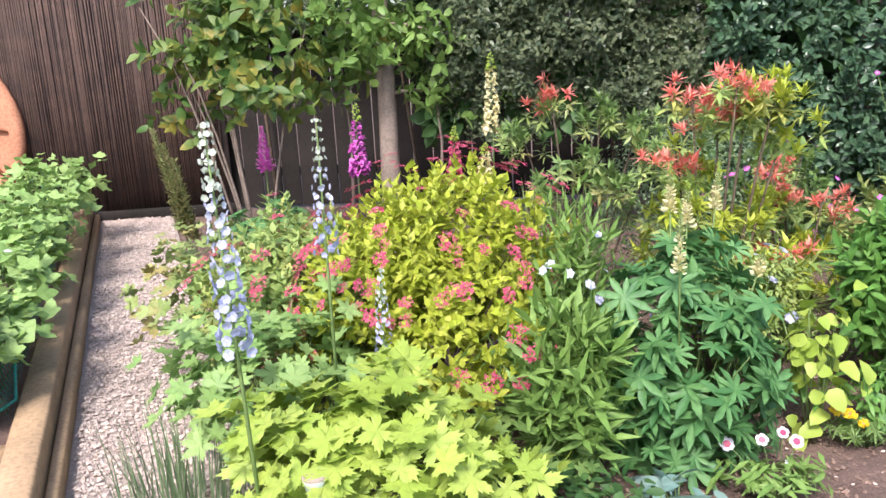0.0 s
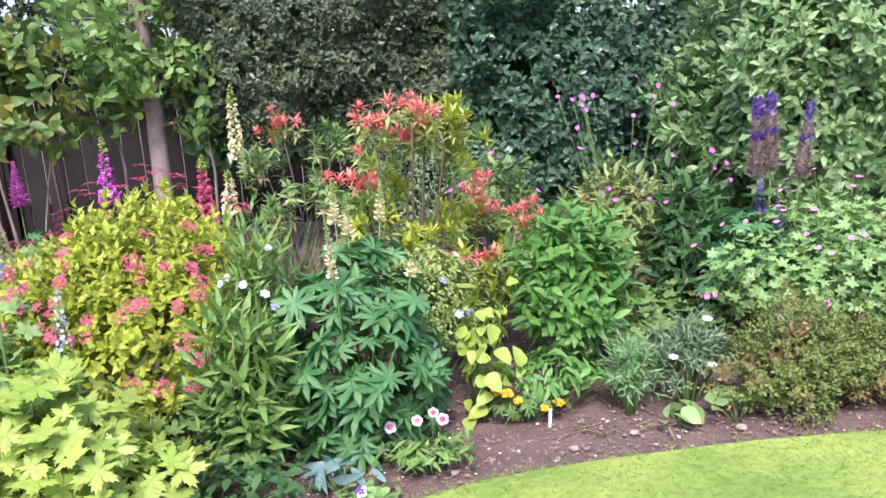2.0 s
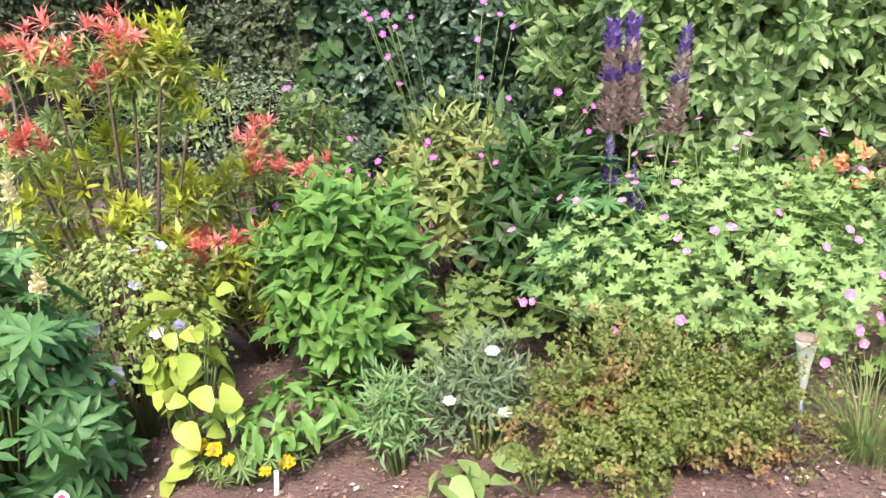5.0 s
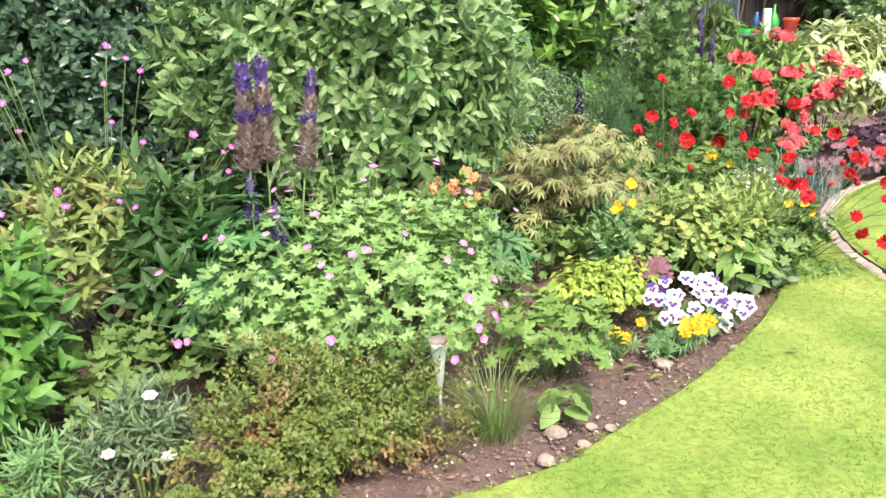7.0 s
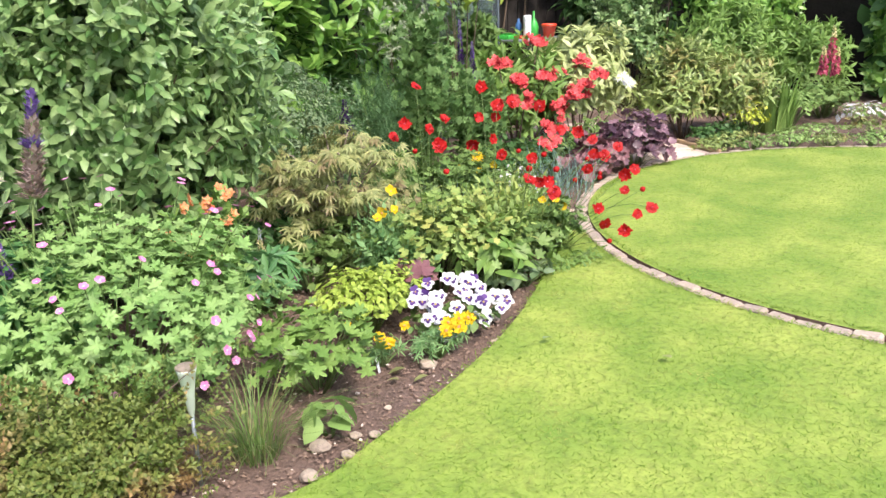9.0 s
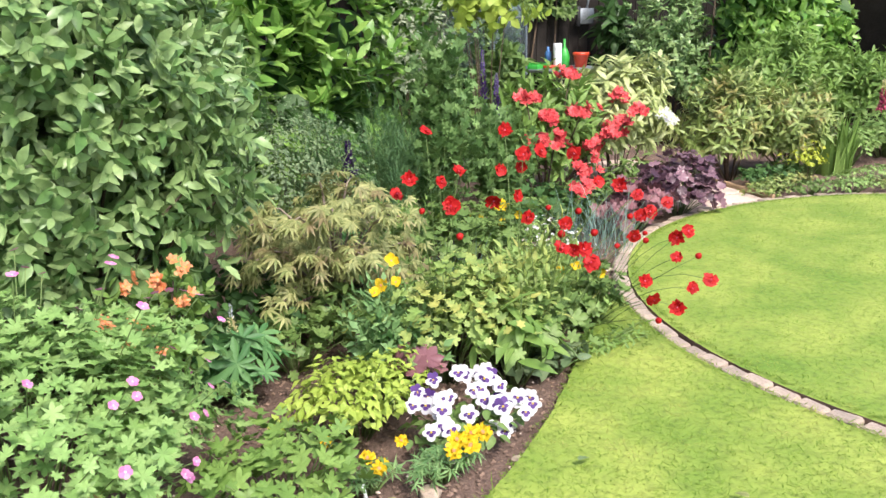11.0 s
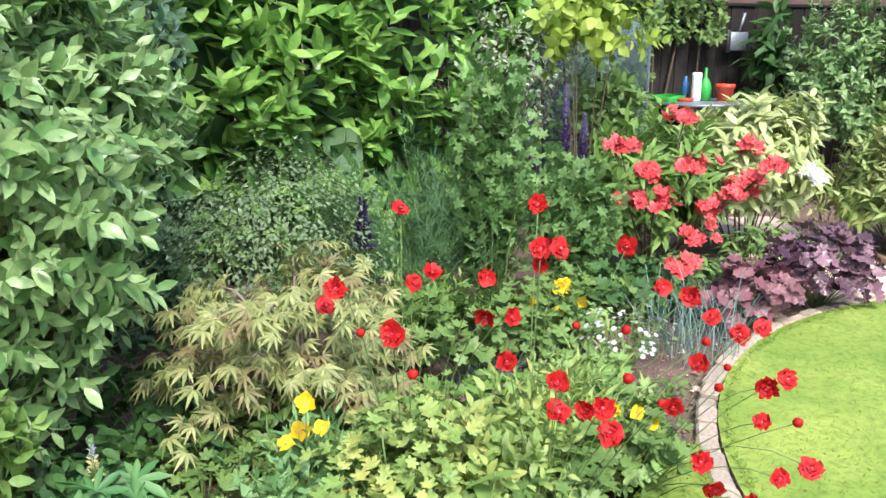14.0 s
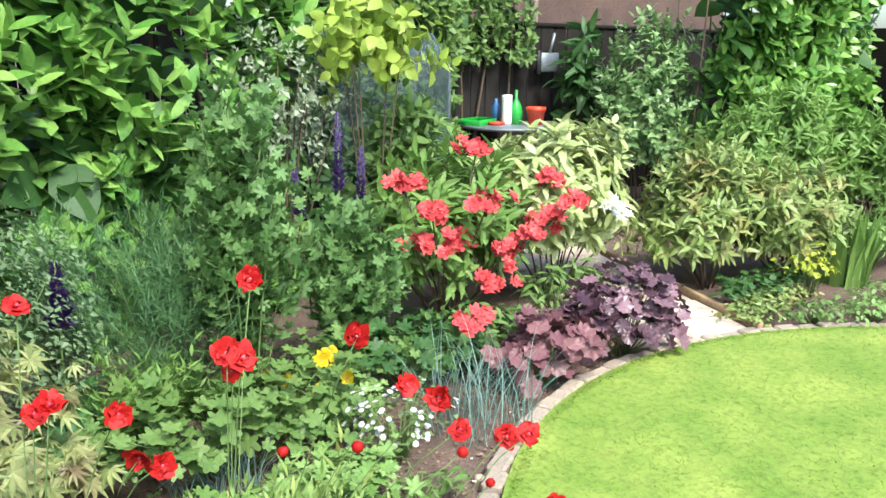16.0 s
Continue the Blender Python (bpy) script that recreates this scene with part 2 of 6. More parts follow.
class Bag:
    """Triangles gathered for one mesh."""

    def __init__(self):
        self.v, self.f, self.m, self.n = [], [], [], 0

    def add(self, verts, tris, mat=0):
        verts, tris = np.asarray(verts, float).reshape(-1, 3), np.asarray(tris, int).reshape(-1, 3)
        self.v.append(verts)
        self.f.append(tris + self.n)
        self.m.append(np.full(len(tris), mat))
        self.n += len(verts)

    def mesh(self, name, mats, smooth=True):
        me = bpy.data.meshes.new(name)
        v, f = np.concatenate(self.v), np.concatenate(self.f)
        me.vertices.add(len(v))
        me.vertices.foreach_set("co", v.astype(np.float32).ravel())
        me.loops.add(f.size)
        me.loops.foreach_set("vertex_index", f.astype(np.int32).ravel())
        me.polygons.add(len(f))
        me.polygons.foreach_set("loop_start", np.arange(0, f.size, 3, dtype=np.int32))
        me.polygons.foreach_set("material_index", np.concatenate(self.m).astype(np.int32))
        me.polygons.foreach_set("use_smooth", np.full(len(f), smooth))
        for m in mats:
            me.materials.append(m)
        me.update(calc_edges=True)
        return me


def thing(name, label, category, at=(0, 0, 0), turn=0, group="", kind=""):
    ob = new(name)
    ob.empty_display_size = 0.05
    ob.matrix_basis = pose(*at, 0, 0, turn)
    return tagged(ob, label, category, group, kind)


def child(name, mesh, parent, m=None, label=""):
    ob = new(name, mesh)
    ob.parent = parent
    if m is not None:
        ob.matrix_basis = m
    return tagged(ob, label)


def part(name, bag, mats, parent, label="", smooth=True):
    if bag.n:
        return child(name, bag.mesh(name, mats if isinstance(mats, (list, tuple)) else [mats], smooth), parent, None, label)


# leaf shapes: along +y from the origin, facing +z, 1 long
def leaf_shape(w, fold=0.25, droop=0.25, mid=0.4):
    v, rows = [(0, 0, 0)], ((mid * 0.45, w * 0.72), (mid * 1.1, w), (0.78, w * 0.62))
    for y, h in rows:
        z = -droop * y * y
        v += [(-h, y, z + fold * h), (0, y, z), (h, y, z + fold * h)]
    v.append((0, 1, -droop))
    t = [(0, 2, 1), (0, 3, 2)]
    for i in (1, 4):
        t += [(i, i + 1, i + 4), (i, i + 4, i + 3), (i + 1, i + 2, i + 5), (i + 1, i + 5, i + 4)]
    t += [(7, 8, 10), (8, 9, 10)]
    return np.array(v, float), np.array(t)


def slim_shape(w, fold=0.3, droop=0.2):
    v = [(0, 0, 0), (-w, 0.4, fold * w - droop * 0.16), (0, 0.42, -droop * 0.16), (w, 0.4, fold * w - droop * 0.16), (0, 1, -droop)]
    return np.array(v, float), np.array([(0, 2, 1), (0, 3, 2), (1, 2, 4), (2, 3, 4)])


def lobed_shape(lobes, deep, spread=140, cup=0.15, teeth=0.0):
    """A palmate leaf with lobes round a centre, as maple, geranium and delphinium have."""
    c, out = (0, 0.42, 0), [(0, 0, 0)]
    n = lobes * 4
    for i in range(n + 1):
        a = radians(-spread + 2 * spread * i / n)
        k = (i % 4)
        r = {0: 1 - deep, 1: 0.86 - teeth, 2: 1.0, 3: 0.86 - teeth}[k] * (0.58 - 0.13 * abs(a) / radians(spread))
        out.append((math.sin(a) * r, 0.42 + math.cos(a) * r, cup * r * r * 2 - (0.08 if k == 0 else 0)))
    v = np.array([c] + out, float)
    m = len(out)
    return v, np.array([(0, 1 + (i + 1) % m, 1 + i) for i in range(m)])


def fingers_shape(n, spread, w, droop=0.25, full=False):
    """Leaflets from one point: lupin and cut-leaved maple."""
    bv, bt = leaf_shape(w, 0.5, droop, 0.55) if full else slim_shape(w, 0.5, droop)
    vs, ts = [], []
    for i in range(n):
        a = radians(-spread + 2 * spread * i / (n - 1))
        s = 1.0 - 0.35 * (abs(a) / radians(spread)) ** 2
        ca, sa = math.cos(a), math.sin(a)
        vs.append(np.c_[bv[:, 0] * ca + bv[:, 1] * sa, -bv[:, 0] * sa + bv[:, 1] * ca, bv[:, 2]] * s)
        ts.append(bt + len(bv) * i)
    return np.concatenate(vs), np.concatenate(ts)


def toothed_shape(lobes, spread=150, cup=0.12):
    """A deeply cut leaf whose lobes are toothed, as delphinium and monkshood have."""
    row = (0.36, 0.62, 0.55, 0.84, 0.74, 1.0, 0.74, 0.84, 0.55, 0.62)
    n = lobes * 10
    out = [(0, 0, 0)]
    for i in range(n + 1):
        a = radians(-spread + 2 * spread * i / n)
        r = row[i % 10] * (0.58 - 0.16 * abs(a) / radians(spread))
        out.append((math.sin(a) * r, 0.42 + math.cos(a) * r, cup * r * r * 2 - (0.07 if i % 10 == 0 else 0)))
    m = len(out)
    return np.array([(0, 0.42, 0)] + out, float), np.array([(0, 1 + (i + 1) % m, 1 + i) for i in range(m)])


def bloom_shape(petals, w, cup=0.25, rings=1, centre=0.2):
    """An open flower facing +z, 1 across; the last triangles are its centre."""
    vs, ts, n = [], [], 0
    for ring in range(rings):
        s, lift = 0.5 * (1 - 0.33 * ring), 0.05 * ring
        for i in range(petals):
            a = 2 * math.pi * (i + 0.5 * ring) / petals
            ca, sa = math.cos(a), math.sin(a)
            p = np.array([(0, 0, 0), (-w, 0.6, cup * 0.5), (-w * 0.7, 0.95, cup), (w * 0.7, 0.95, cup * 0.9), (w, 0.6, cup * 0.45), (0, 1.03, cup * 0.8)]) * s
            p[:, 2] += lift
            vs.append(np.c_[p[:, 0] * ca + p[:, 1] * sa, -p[:, 0] * sa + p[:, 1] * ca, p[:, 2]])
            ts.append(np.array([(0, 4, 1), (1, 4, 2), (4, 3, 2), (2, 3, 5)]) + n)
            n += 6
    petals_t = np.concatenate(ts)
    c = [(0, 0, 0.03 + 0.05 * rings + 0.12 * centre)] + [(math.cos(a) * centre * 0.5, math.sin(a) * centre * 0.5, 0.03 + 0.05 * (rings - 1)) for a in np.arange(6) * math.pi / 3]
    return np.concatenate(vs + [np.array(c)]), petals_t, np.array([(n, n + 1 + i, n + 1 + (i + 1) % 6) for i in range(6)])


OVATE, BROAD, HEART = leaf_shape(0.26), leaf_shape(0.36, 0.2, 0.3), leaf_shape(0.42, 0.25, 0.35, 0.3)
LANCE, SLIM, NEEDLE = leaf_shape(0.15, 0.3, 0.35), slim_shape(0.11), slim_shape(0.035, 0.2, 0.1)
SMALL = slim_shape(0.28)
LOBED, JAGGED = lobed_shape(5, 0.42), lobed_shape(5, 0.55, 150, 0.1, 0.08)
ACER = fingers_shape(7, 105, 0.115, 0.42)

DELPH = toothed_shape(5)
ROUND = lobed_shape(7, 0.18, 165, 0.25)
PALM, CUT = fingers_shape(9, 165, 0.14, 0.05, True), fingers_shape(7, 125, 0.08, 0.18)


def scatter(bag, shape, p, along, face, size, mat=0):
    """A leaf at each place p, along one way and facing another."""
    v, t = shape
    p, along, face = np.atleast_2d(p), unit(along), unit(face)
    x = unit(np.cross(along, face))
    z = np.cross(x, along)
    s = np.broadcast_to(np.asarray(size, float), (len(p),))[:, None, None]
    vs = p[:, None] + s * (v[None, :, :1] * x[:, None] + v[None, :, 1:2] * along[:, None] + v[None, :, 2:] * z[:, None])
    ts = t[None] + (np.arange(len(p)) * len(v))[:, None, None]
    bag.add(vs, ts, mat)


def sprigs(bag, shape, tips, ways, count, length, size, spread=(25, 85), mat=0):
    """Shoots: leaves in a spiral down from each tip."""
    tips, ways = np.asarray(tips, float), unit(ways)
    side = unit(np.cross(ways, RNG.normal(size=ways.shape)))
    other = np.cross(ways, side)
    for j in range(count):
        f = j / max(count - 1, 1)
        az = j * 2.4 + RNG.normal(0, 0.35, len(tips))
        a = np.radians(spread[0] + (spread[1] - spread[0]) * f + RNG.normal(0, 9, len(tips)))
        radial = side * np.cos(az)[:, None] + other * np.sin(az)[:, None]
        along = ways * np.cos(a)[:, None] + radial * np.sin(a)[:, None]
        face = ways * np.sin(a)[:, None] - radial * np.cos(a)[:, None] + UP * 0.35
        s = size * (0.65 + 0.5 * math.sin(math.pi * (0.25 + 0.65 * f))) * RNG.uniform(0.75, 1.2, len(tips))
        scatter(bag, shape, tips - ways * (length * f) + RNG.normal(0, 0.004, tips.shape), along, face, s, mat)


def lumps(n, c, r, low=-0.35, near=0.72, seed=0.0, rough=0.22):
    """Places on and just under a lumpy dome, and the ways out of it."""
    d = unit(RNG.normal(size=(int(n * 3) + 60, 3)))
    d = d[d[:, 2] > low][:n]
    k = np.array([noise.noise(Vector(q * 1.7) + Vector((seed, seed * 2, 3))) for q in d])
    depth = RNG.uniform(near, 1.04, len(d)) * (1 + rough * k * 1.6)
    return np.asarray(c) + d * np.asarray(r) * depth[:, None], unit(d / np.asarray(r))


def skin(n, c, r, low, seed, rough=0.22, lift=1.04):
    """Places on the outside of the same lumpy dome."""
    return lumps(n, c, np.asarray(r) * lift, low, 0.98, seed, rough)


def tube(bag, pts, radii, sides=4, mat=0):
    pts = np.asarray(pts, float)
    way = unit(np.gradient(pts, axis=0))
    ref = np.where(np.abs(way[:, 2:]) > 0.9, np.array((1.0, 0, 0)), UP)
    x = unit(np.cross(way, ref))
    y = np.cross(way, x)
    a = np.arange(sides) * 2 * math.pi / sides
    r = np.broadcast_to(np.asarray(radii, float), (len(pts),))[:, None, None]
    v = pts[:, None] + r * (np.cos(a)[None, :, None] * x[:, None] + np.sin(a)[None, :, None] * y[:, None])
    t = []
    for i in range(len(pts) - 1):
        for j in range(sides):
            p, q = i * sides + j, i * sides + (j + 1) % sides
            t += [(p, q, q + sides), (p, q + sides, p + sides)]
    e = (len(pts) - 1) * sides
    for j in range(1, sides - 1):
        t += [(0, j + 1, j), (e, e + j, e + j + 1)]
    bag.add(v, t, mat)


def bend(a, b, sag=0.1, n=5):
    """A curve from a to b that leaves a upright."""
    a, b = np.asarray(a, float), np.asarray(b, float)
    t = np.linspace(0, 1, n)[:, None]
    return a * (1 - t) + b * t + np.array((0, 0, 1)) * (t * (1 - t)) * sag * np.linalg.norm(b - a) * 2


def blades(bag, n, base, length, lean, width, mat=0, low=0.5):
    """Grass-like leaves that arch out of one tuft."""
    az, u = RNG.uniform(0, 2 * math.pi, n), np.sqrt(RNG.uniform(0, 1, n))
    root = np.c_[np.cos(az) * base * u, np.sin(az) * base * u, np.zeros(n)]
    az = az + RNG.normal(0, 0.5, n)
    out = np.c_[np.cos(az), np.sin(az), np.zeros(n)]
    ln, le = length * RNG.uniform(low, 1.05, n), lean * RNG.uniform(0.15, 1.0, n)
    side = np.c_[-np.sin(az), np.cos(az), np.zeros(n)]
    vs = []
    for f, w in ((0, 1.0), (0.4, 0.9), (0.75, 0.6), (1.0, 0.05)):
        c = root + out * (ln * le * f ** 1.7)[:, None] + UP * (ln * (f - 0.45 * le * f ** 2.4))[:, None]
        vs += [c - side * width * w / 2, c + side * width * w / 2]
    v = np.stack(vs, 1)
    t = np.array([(0, 1, 3), (0, 3, 2), (2, 3, 5), (2, 5, 4), (4, 5, 7), (4, 7, 6)])
    bag.add(v, t[None] + (np.arange(n) * 8)[:, None, None], mat)


def bloom_mesh(name, shape, petal, heart):
    v, a, b = shape
    bag = Bag()
    bag.add(v, a, 0)
    bag.f.append(b)
    bag.m.append(np.full(len(b), 1))
    return bag.mesh(name, [petal, heart])


def face_up(p, way, size, spin=0.0):
    """The pose of a flower at p that looks along way."""
    q = Vector(way).to_track_quat("Z", "Y")
    return Matrix.Translation(Vector(p)) @ q.to_matrix().to_4x4() @ Matrix.Rotation(spin, 4, "Z") @ Matrix.Scale(size, 4)


def box_bag(bag, lo, hi, bevel=0.006, mat=0):
    bm = bmesh.new()
    bmesh.ops.create_cube(bm, size=1)
    lo, hi = np.array(lo, float), np.array(hi, float)
    for v in bm.verts:
        v.co = Vector(lo + (np.array(v.co) + 0.5) * (hi - lo))
    bmesh.ops.bevel(bm, geom=bm.edges[:], offset=bevel, segments=1, affect="EDGES")
    bmesh.ops.triangulate(bm, faces=bm.faces[:])
    bm.verts.index_update()
    bag.add([v.co[:] for v in bm.verts], [[v.index for v in f.verts] for f in bm.faces], mat)
    bm.free()


def lathe(bag, profile, sides=16, mat=0):
    """A turned shape from rows of (radius, height)."""
    a = np.arange(sides) * 2 * math.pi / sides
    v = [(r * math.cos(q), r * math.sin(q), z) for r, z in profile for q in a]
    t = []
    for i in range(len(profile) - 1):
        for j in range(sides):
            p, q = i * sides + j, i * sides + (j + 1) % sides
            t += [(p, q, q + sides), (p, q + sides, p + sides)]
    bag.add(v, t, mat)


# ---- kinds of plants ----
def bush(name, label, at, r, h, shape, size, n, leaves, mat, lift=0.0, length=0.1, low=-0.45, spread=(25, 85), near=0.7, rise=0.4,
         twig=TWIG, stems=14, rough=0.25, category="shrub", group="", trunk=0.008, inner=0.35):
    """A shrub: shoots over a lumpy dome from lift to h, with stems from its foot."""
    ob = thing(name, label, category, (at[0], at[1], 0), 0, group)
    c, rad = (0, 0, (lift + h) / 2), (r[0], r[1], (h - lift) / 2)
    tips, out = lumps(n, c, rad, low, near, at[0] * 3.1, rough)
    leafy = Bag()
    sprigs(leafy, shape, tips, out + UP * rise + RNG.normal(0, 0.25, out.shape), leaves, length, size, spread)
    if inner:
        deep, out2 = lumps(int(n * inner), c, np.array(rad) * 0.7, low, 0.5, at[1], rough)
        sprigs(leafy, shape, deep, out2 + RNG.normal(0, 0.5, out2.shape), leaves, length, size, (40, 95))
    part("foliage", leafy, mat, ob)
    for p in tips[RNG.permutation(len(tips))[:stems]]:
        foot = np.append(p[:2] * 0.12 + RNG.normal(0, 0.01, 2), -0.02)
        wood = Bag()
        tube(wood, bend(foot, p * 0.96, 0.25), np.linspace(trunk, trunk * 0.35, 5), 4)
        part("stem" if twig is STEM else "branch", wood, twig, ob)
    return ob, tips, out


def clump(name, label, at, r, h, shape, size, n, mat, category="flowering plant", group="", lift=0.02, tilt=0.8, stalk=STEM, stalks=30, rough=0.4, near=0.5, low=-0.25):
    """A leafy clump: single leaves on stalks that face up and out over a dome."""
    ob = thing(name, label, category, (at[0], at[1], 0), 0, group)
    c, rad = (0, 0, (lift + h) * 0.5), (r[0], r[1], (h - lift) * 0.5)
    p, out = lumps(n, c, rad, low, near, at[0] * 2.3 + at[1], rough)
    face = unit(out * tilt * 0.8 + UP * 0.75 + RNG.normal(0, 0.42, out.shape))
    flat = unit(np.c_[out[:, :2], np.zeros(len(out))] + RNG.normal(0, 0.55, out.shape) + UP * 0.15)
    along = unit(flat - face * (flat * face).sum(1, keepdims=True))
    if n <= 80:
        one = Bag()
        one.add(*shape)
        leaf_me = one.mesh("leaf", [mat])
        for q, a, f in zip(p, along, face):
            y, z = Vector(a), Vector(f)
            m = Matrix((y.cross(z), y, z)).transposed().to_4x4()
            child("leaf", leaf_me, ob, Matrix.Translation(Vector(q - a * size * 0.4)) @ m @ Matrix.Scale(size * RNG.uniform(0.6, 1.2), 4))
    else:
        leafy = Bag()
        scatter(leafy, shape, p - along * size * 0.4, along, face, size * RNG.uniform(0.6, 1.2, len(p)))
        part("foliage", leafy, mat, ob)
    st = Bag()
    for q in p[RNG.permutation(len(p))[:stalks]]:
        tube(st, bend(np.append(q[:2] * 0.15, -0.01), q, 0.15, 4), (0.004, 0.0035, 0.003, 0.002), 3)
    tagged(part("stalk", st, stalk, ob), kind="stuff")
    return ob, p, out


def blooms_on(ob, mesh, places, ways, size, name="flower", stalk_from=None, stalk=0.0017, label="", sag=0.08):
    """Flowers as parts of ob, each on a stalk when stalk_from (a share of the way in) is given."""
    for p, w in zip(places, ways):
        child(name, mesh, ob, face_up(p, w, size * RNG.uniform(0.8, 1.15), RNG.uniform(0, 6)), label)
        if stalk_from is not None:
            a = np.array((p[0] * stalk_from, p[1] * stalk_from, max(p[2] * stalk_from, 0)))
            st = Bag()
            tube(st, bend(a, p, sag, 6), stalk, 3)
            part("flower_stalk", st, STEM, ob)


def spire(ob, foot, top, r, floret, size, n, mats, share=0.5, taper=0.3, lean=35, name="flower_spike", bare=0.0):
    """An upright flower spike: florets in a spiral over the top share of a stem."""
    foot, top = np.asarray(foot, float), np.asarray(top, float)
    way = top - foot
    st = Bag()
    tube(st, [foot, foot + way * 0.5 + RNG.normal(0, 0.004, 3), top], (0.005, 0.004, 0.002), 5)
    part("flower_stem", st, STEM, ob)
    bag = Bag()
    f = np.linspace(1 - share, 0.99, n)
    az = np.arange(n) * 2.39996 + RNG.normal(0, 0.3, n)
    g = (f - (1 - share)) / share
    rad = r * (1 - (1 - taper) * g ** 1.3)
    out = np.c_[np.cos(az), np.sin(az), np.zeros(n)]
    p = foot + way * f[:, None] + out * (rad * 0.25)[:, None]
    a = np.radians(lean + 25 * g + RNG.normal(0, 14, n))[:, None]
    along = out * np.cos(a) + UP * np.sin(a)
    faces = UP * np.cos(a) - out * np.sin(a)
    s = size * (1 - (1 - taper) * g) * RNG.uniform(0.7, 1.3, n)
    cut = np.clip((g * len(mats)).astype(int), 0, len(mats) - 1)
    for i in range(len(mats)):
        k = cut == i
        if k.any():
            scatter(bag, floret, p[k], along[k], faces[k], s[k], i)
            scatter(bag, floret, p[k], along[k] + out[k] * 0.3, -faces[k] + out[k] * 0.5, s[k] * 0.9, i)
    part(name, bag, mats, ob)


def whorls(bag, shape, tips, ways, count, size, spread=(20, 75), mat=0):
    sprigs(bag, shape, tips, ways, count, size * 0.25, size, spread, mat)


def hedge(name, label, x0, x1, front, depth, h, shape, size, n, leaves, mat, length=0.1, foot=0.0, slope=0.0, category="hedge", rise=0.3, turn=0):
    """A run of dense shrub against the boundary, with twigs and dark leaves inside that stand for its shade."""
    ob = thing(name, label, category, ((x0 + x1) / 2, front, 0), turn)
    w = x1 - x0
    x, z = RNG.uniform(-w / 2, w / 2, n), foot + (h - foot) * RNG.uniform(0, 1, n) ** 0.9
    k = np.array([1.25 * noise.noise(Vector((a * 1.6 + x0, b * 1.9, 7.7))) + 0.5 * noise.noise(Vector((a * 5 + x0, b * 5, 1.7))) for a, b in zip(x, z)])
    y = 0.12 + k * 0.28 * min(depth, 1.0) + RNG.exponential(0.10, n) + slope * z + 3.0 * np.clip(np.abs(x) / (w / 2) - 0.72, 0, 1) ** 2
    out = np.c_[RNG.normal(0, 0.5, n), np.full(n, -1.0), RNG.normal(0.1, 0.4, n) + rise]
    leafy = Bag()
    sprigs(leafy, shape, np.c_[x, y, z], out, leaves, length, size)
    m = n // 6
    tp = np.c_[RNG.uniform(-w / 2, w / 2, m), RNG.uniform(0.1, depth, m), h + RNG.normal(0, 0.06, m)]
    sprigs(leafy, shape, tp, UP + RNG.normal(0, 0.4, (m, 3)), leaves, length, size)
    part("foliage", leafy, mat, ob)
    for i in range(int(w * 9) if foot < 0.5 else 3):
        wood = Bag()
        a = np.array((RNG.uniform(-w / 2, w / 2), RNG.uniform(0.35, max(depth, 0.45)), -0.02))
        b = a + (RNG.normal(0, 0.2), RNG.normal(-0.1, 0.1), h * RNG.uniform(0.6, 0.98))
        tube(wood, bend(a, b, 0.03), np.linspace(0.02, 0.006, 5), 5)
        part("branch", wood, TWIG, ob)
    # larger leaves behind, all one dark green: the shade within the hedge as colour
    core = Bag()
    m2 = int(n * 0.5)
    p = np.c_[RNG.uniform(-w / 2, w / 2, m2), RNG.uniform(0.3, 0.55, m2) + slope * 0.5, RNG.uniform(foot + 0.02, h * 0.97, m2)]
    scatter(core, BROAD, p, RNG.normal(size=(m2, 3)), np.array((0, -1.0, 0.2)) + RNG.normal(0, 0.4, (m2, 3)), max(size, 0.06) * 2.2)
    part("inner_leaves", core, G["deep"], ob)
    return ob


# ---- ground, lawn, paving ----
RING, R_IN, R_OUT = np.array((7.7, 2.09)), 2.215, 2.3


def ground_height(x, y):
    return 0.012 * noise.noise(Vector((x * 3, y * 3, 0))) + 0.008 * noise.noise(Vector((x * 13, y * 13, 4))) - 0.004


xs = np.concatenate([(-400, -120, -40, -15, -7), np.arange(-4.5, 12.01, 0.06), (14, 20, 45, 130, 400)])
ys = np.concatenate([(-400, -120, -40, -15, -6, -2, 0, 1), np.arange(1.5, 8.01, 0.06), (10, 15, 40, 130, 400)])
gx, gy = np.meshgrid(xs, ys)
gz = np.array([ground_height(a, b) if -5 < a < 12.1 and 1.4 < b < 8.1 else 0.0 for a, b in zip(gx.ravel(), gy.ravel())])
nx = len(xs)
cell = (np.arange(len(ys) - 1)[:, None] * nx + np.arange(nx - 1)[None]).ravel()
bag = Bag()
bag.add(np.c_[gx.ravel(), gy.ravel(), gz], np.concatenate([np.c_[cell, cell + 1, cell + nx + 1], np.c_[cell, cell + nx + 1, cell + nx]]))
tagged(new("ground", bag.mesh("ground", [SOIL])), "bare brown garden soil under the borders", "soil", kind="structure")

EDGE = [(-6, 0.9), (-2.6, 0.9), (-0.8, 1.15), (0.2, 1.55), (0.6, 1.95), (0.92, 2.2), (1.17, 2.31), (1.45, 2.385), (1.8, 2.43), (2.3, 2.46), (2.8, 2.45),
        (3.28, 2.43), (3.52, 2.49), (3.85, 2.58), (4.18, 2.69), (4.54, 2.84), (4.98, 3.08), (5.44, 3.37), (5.86, 3.6)]


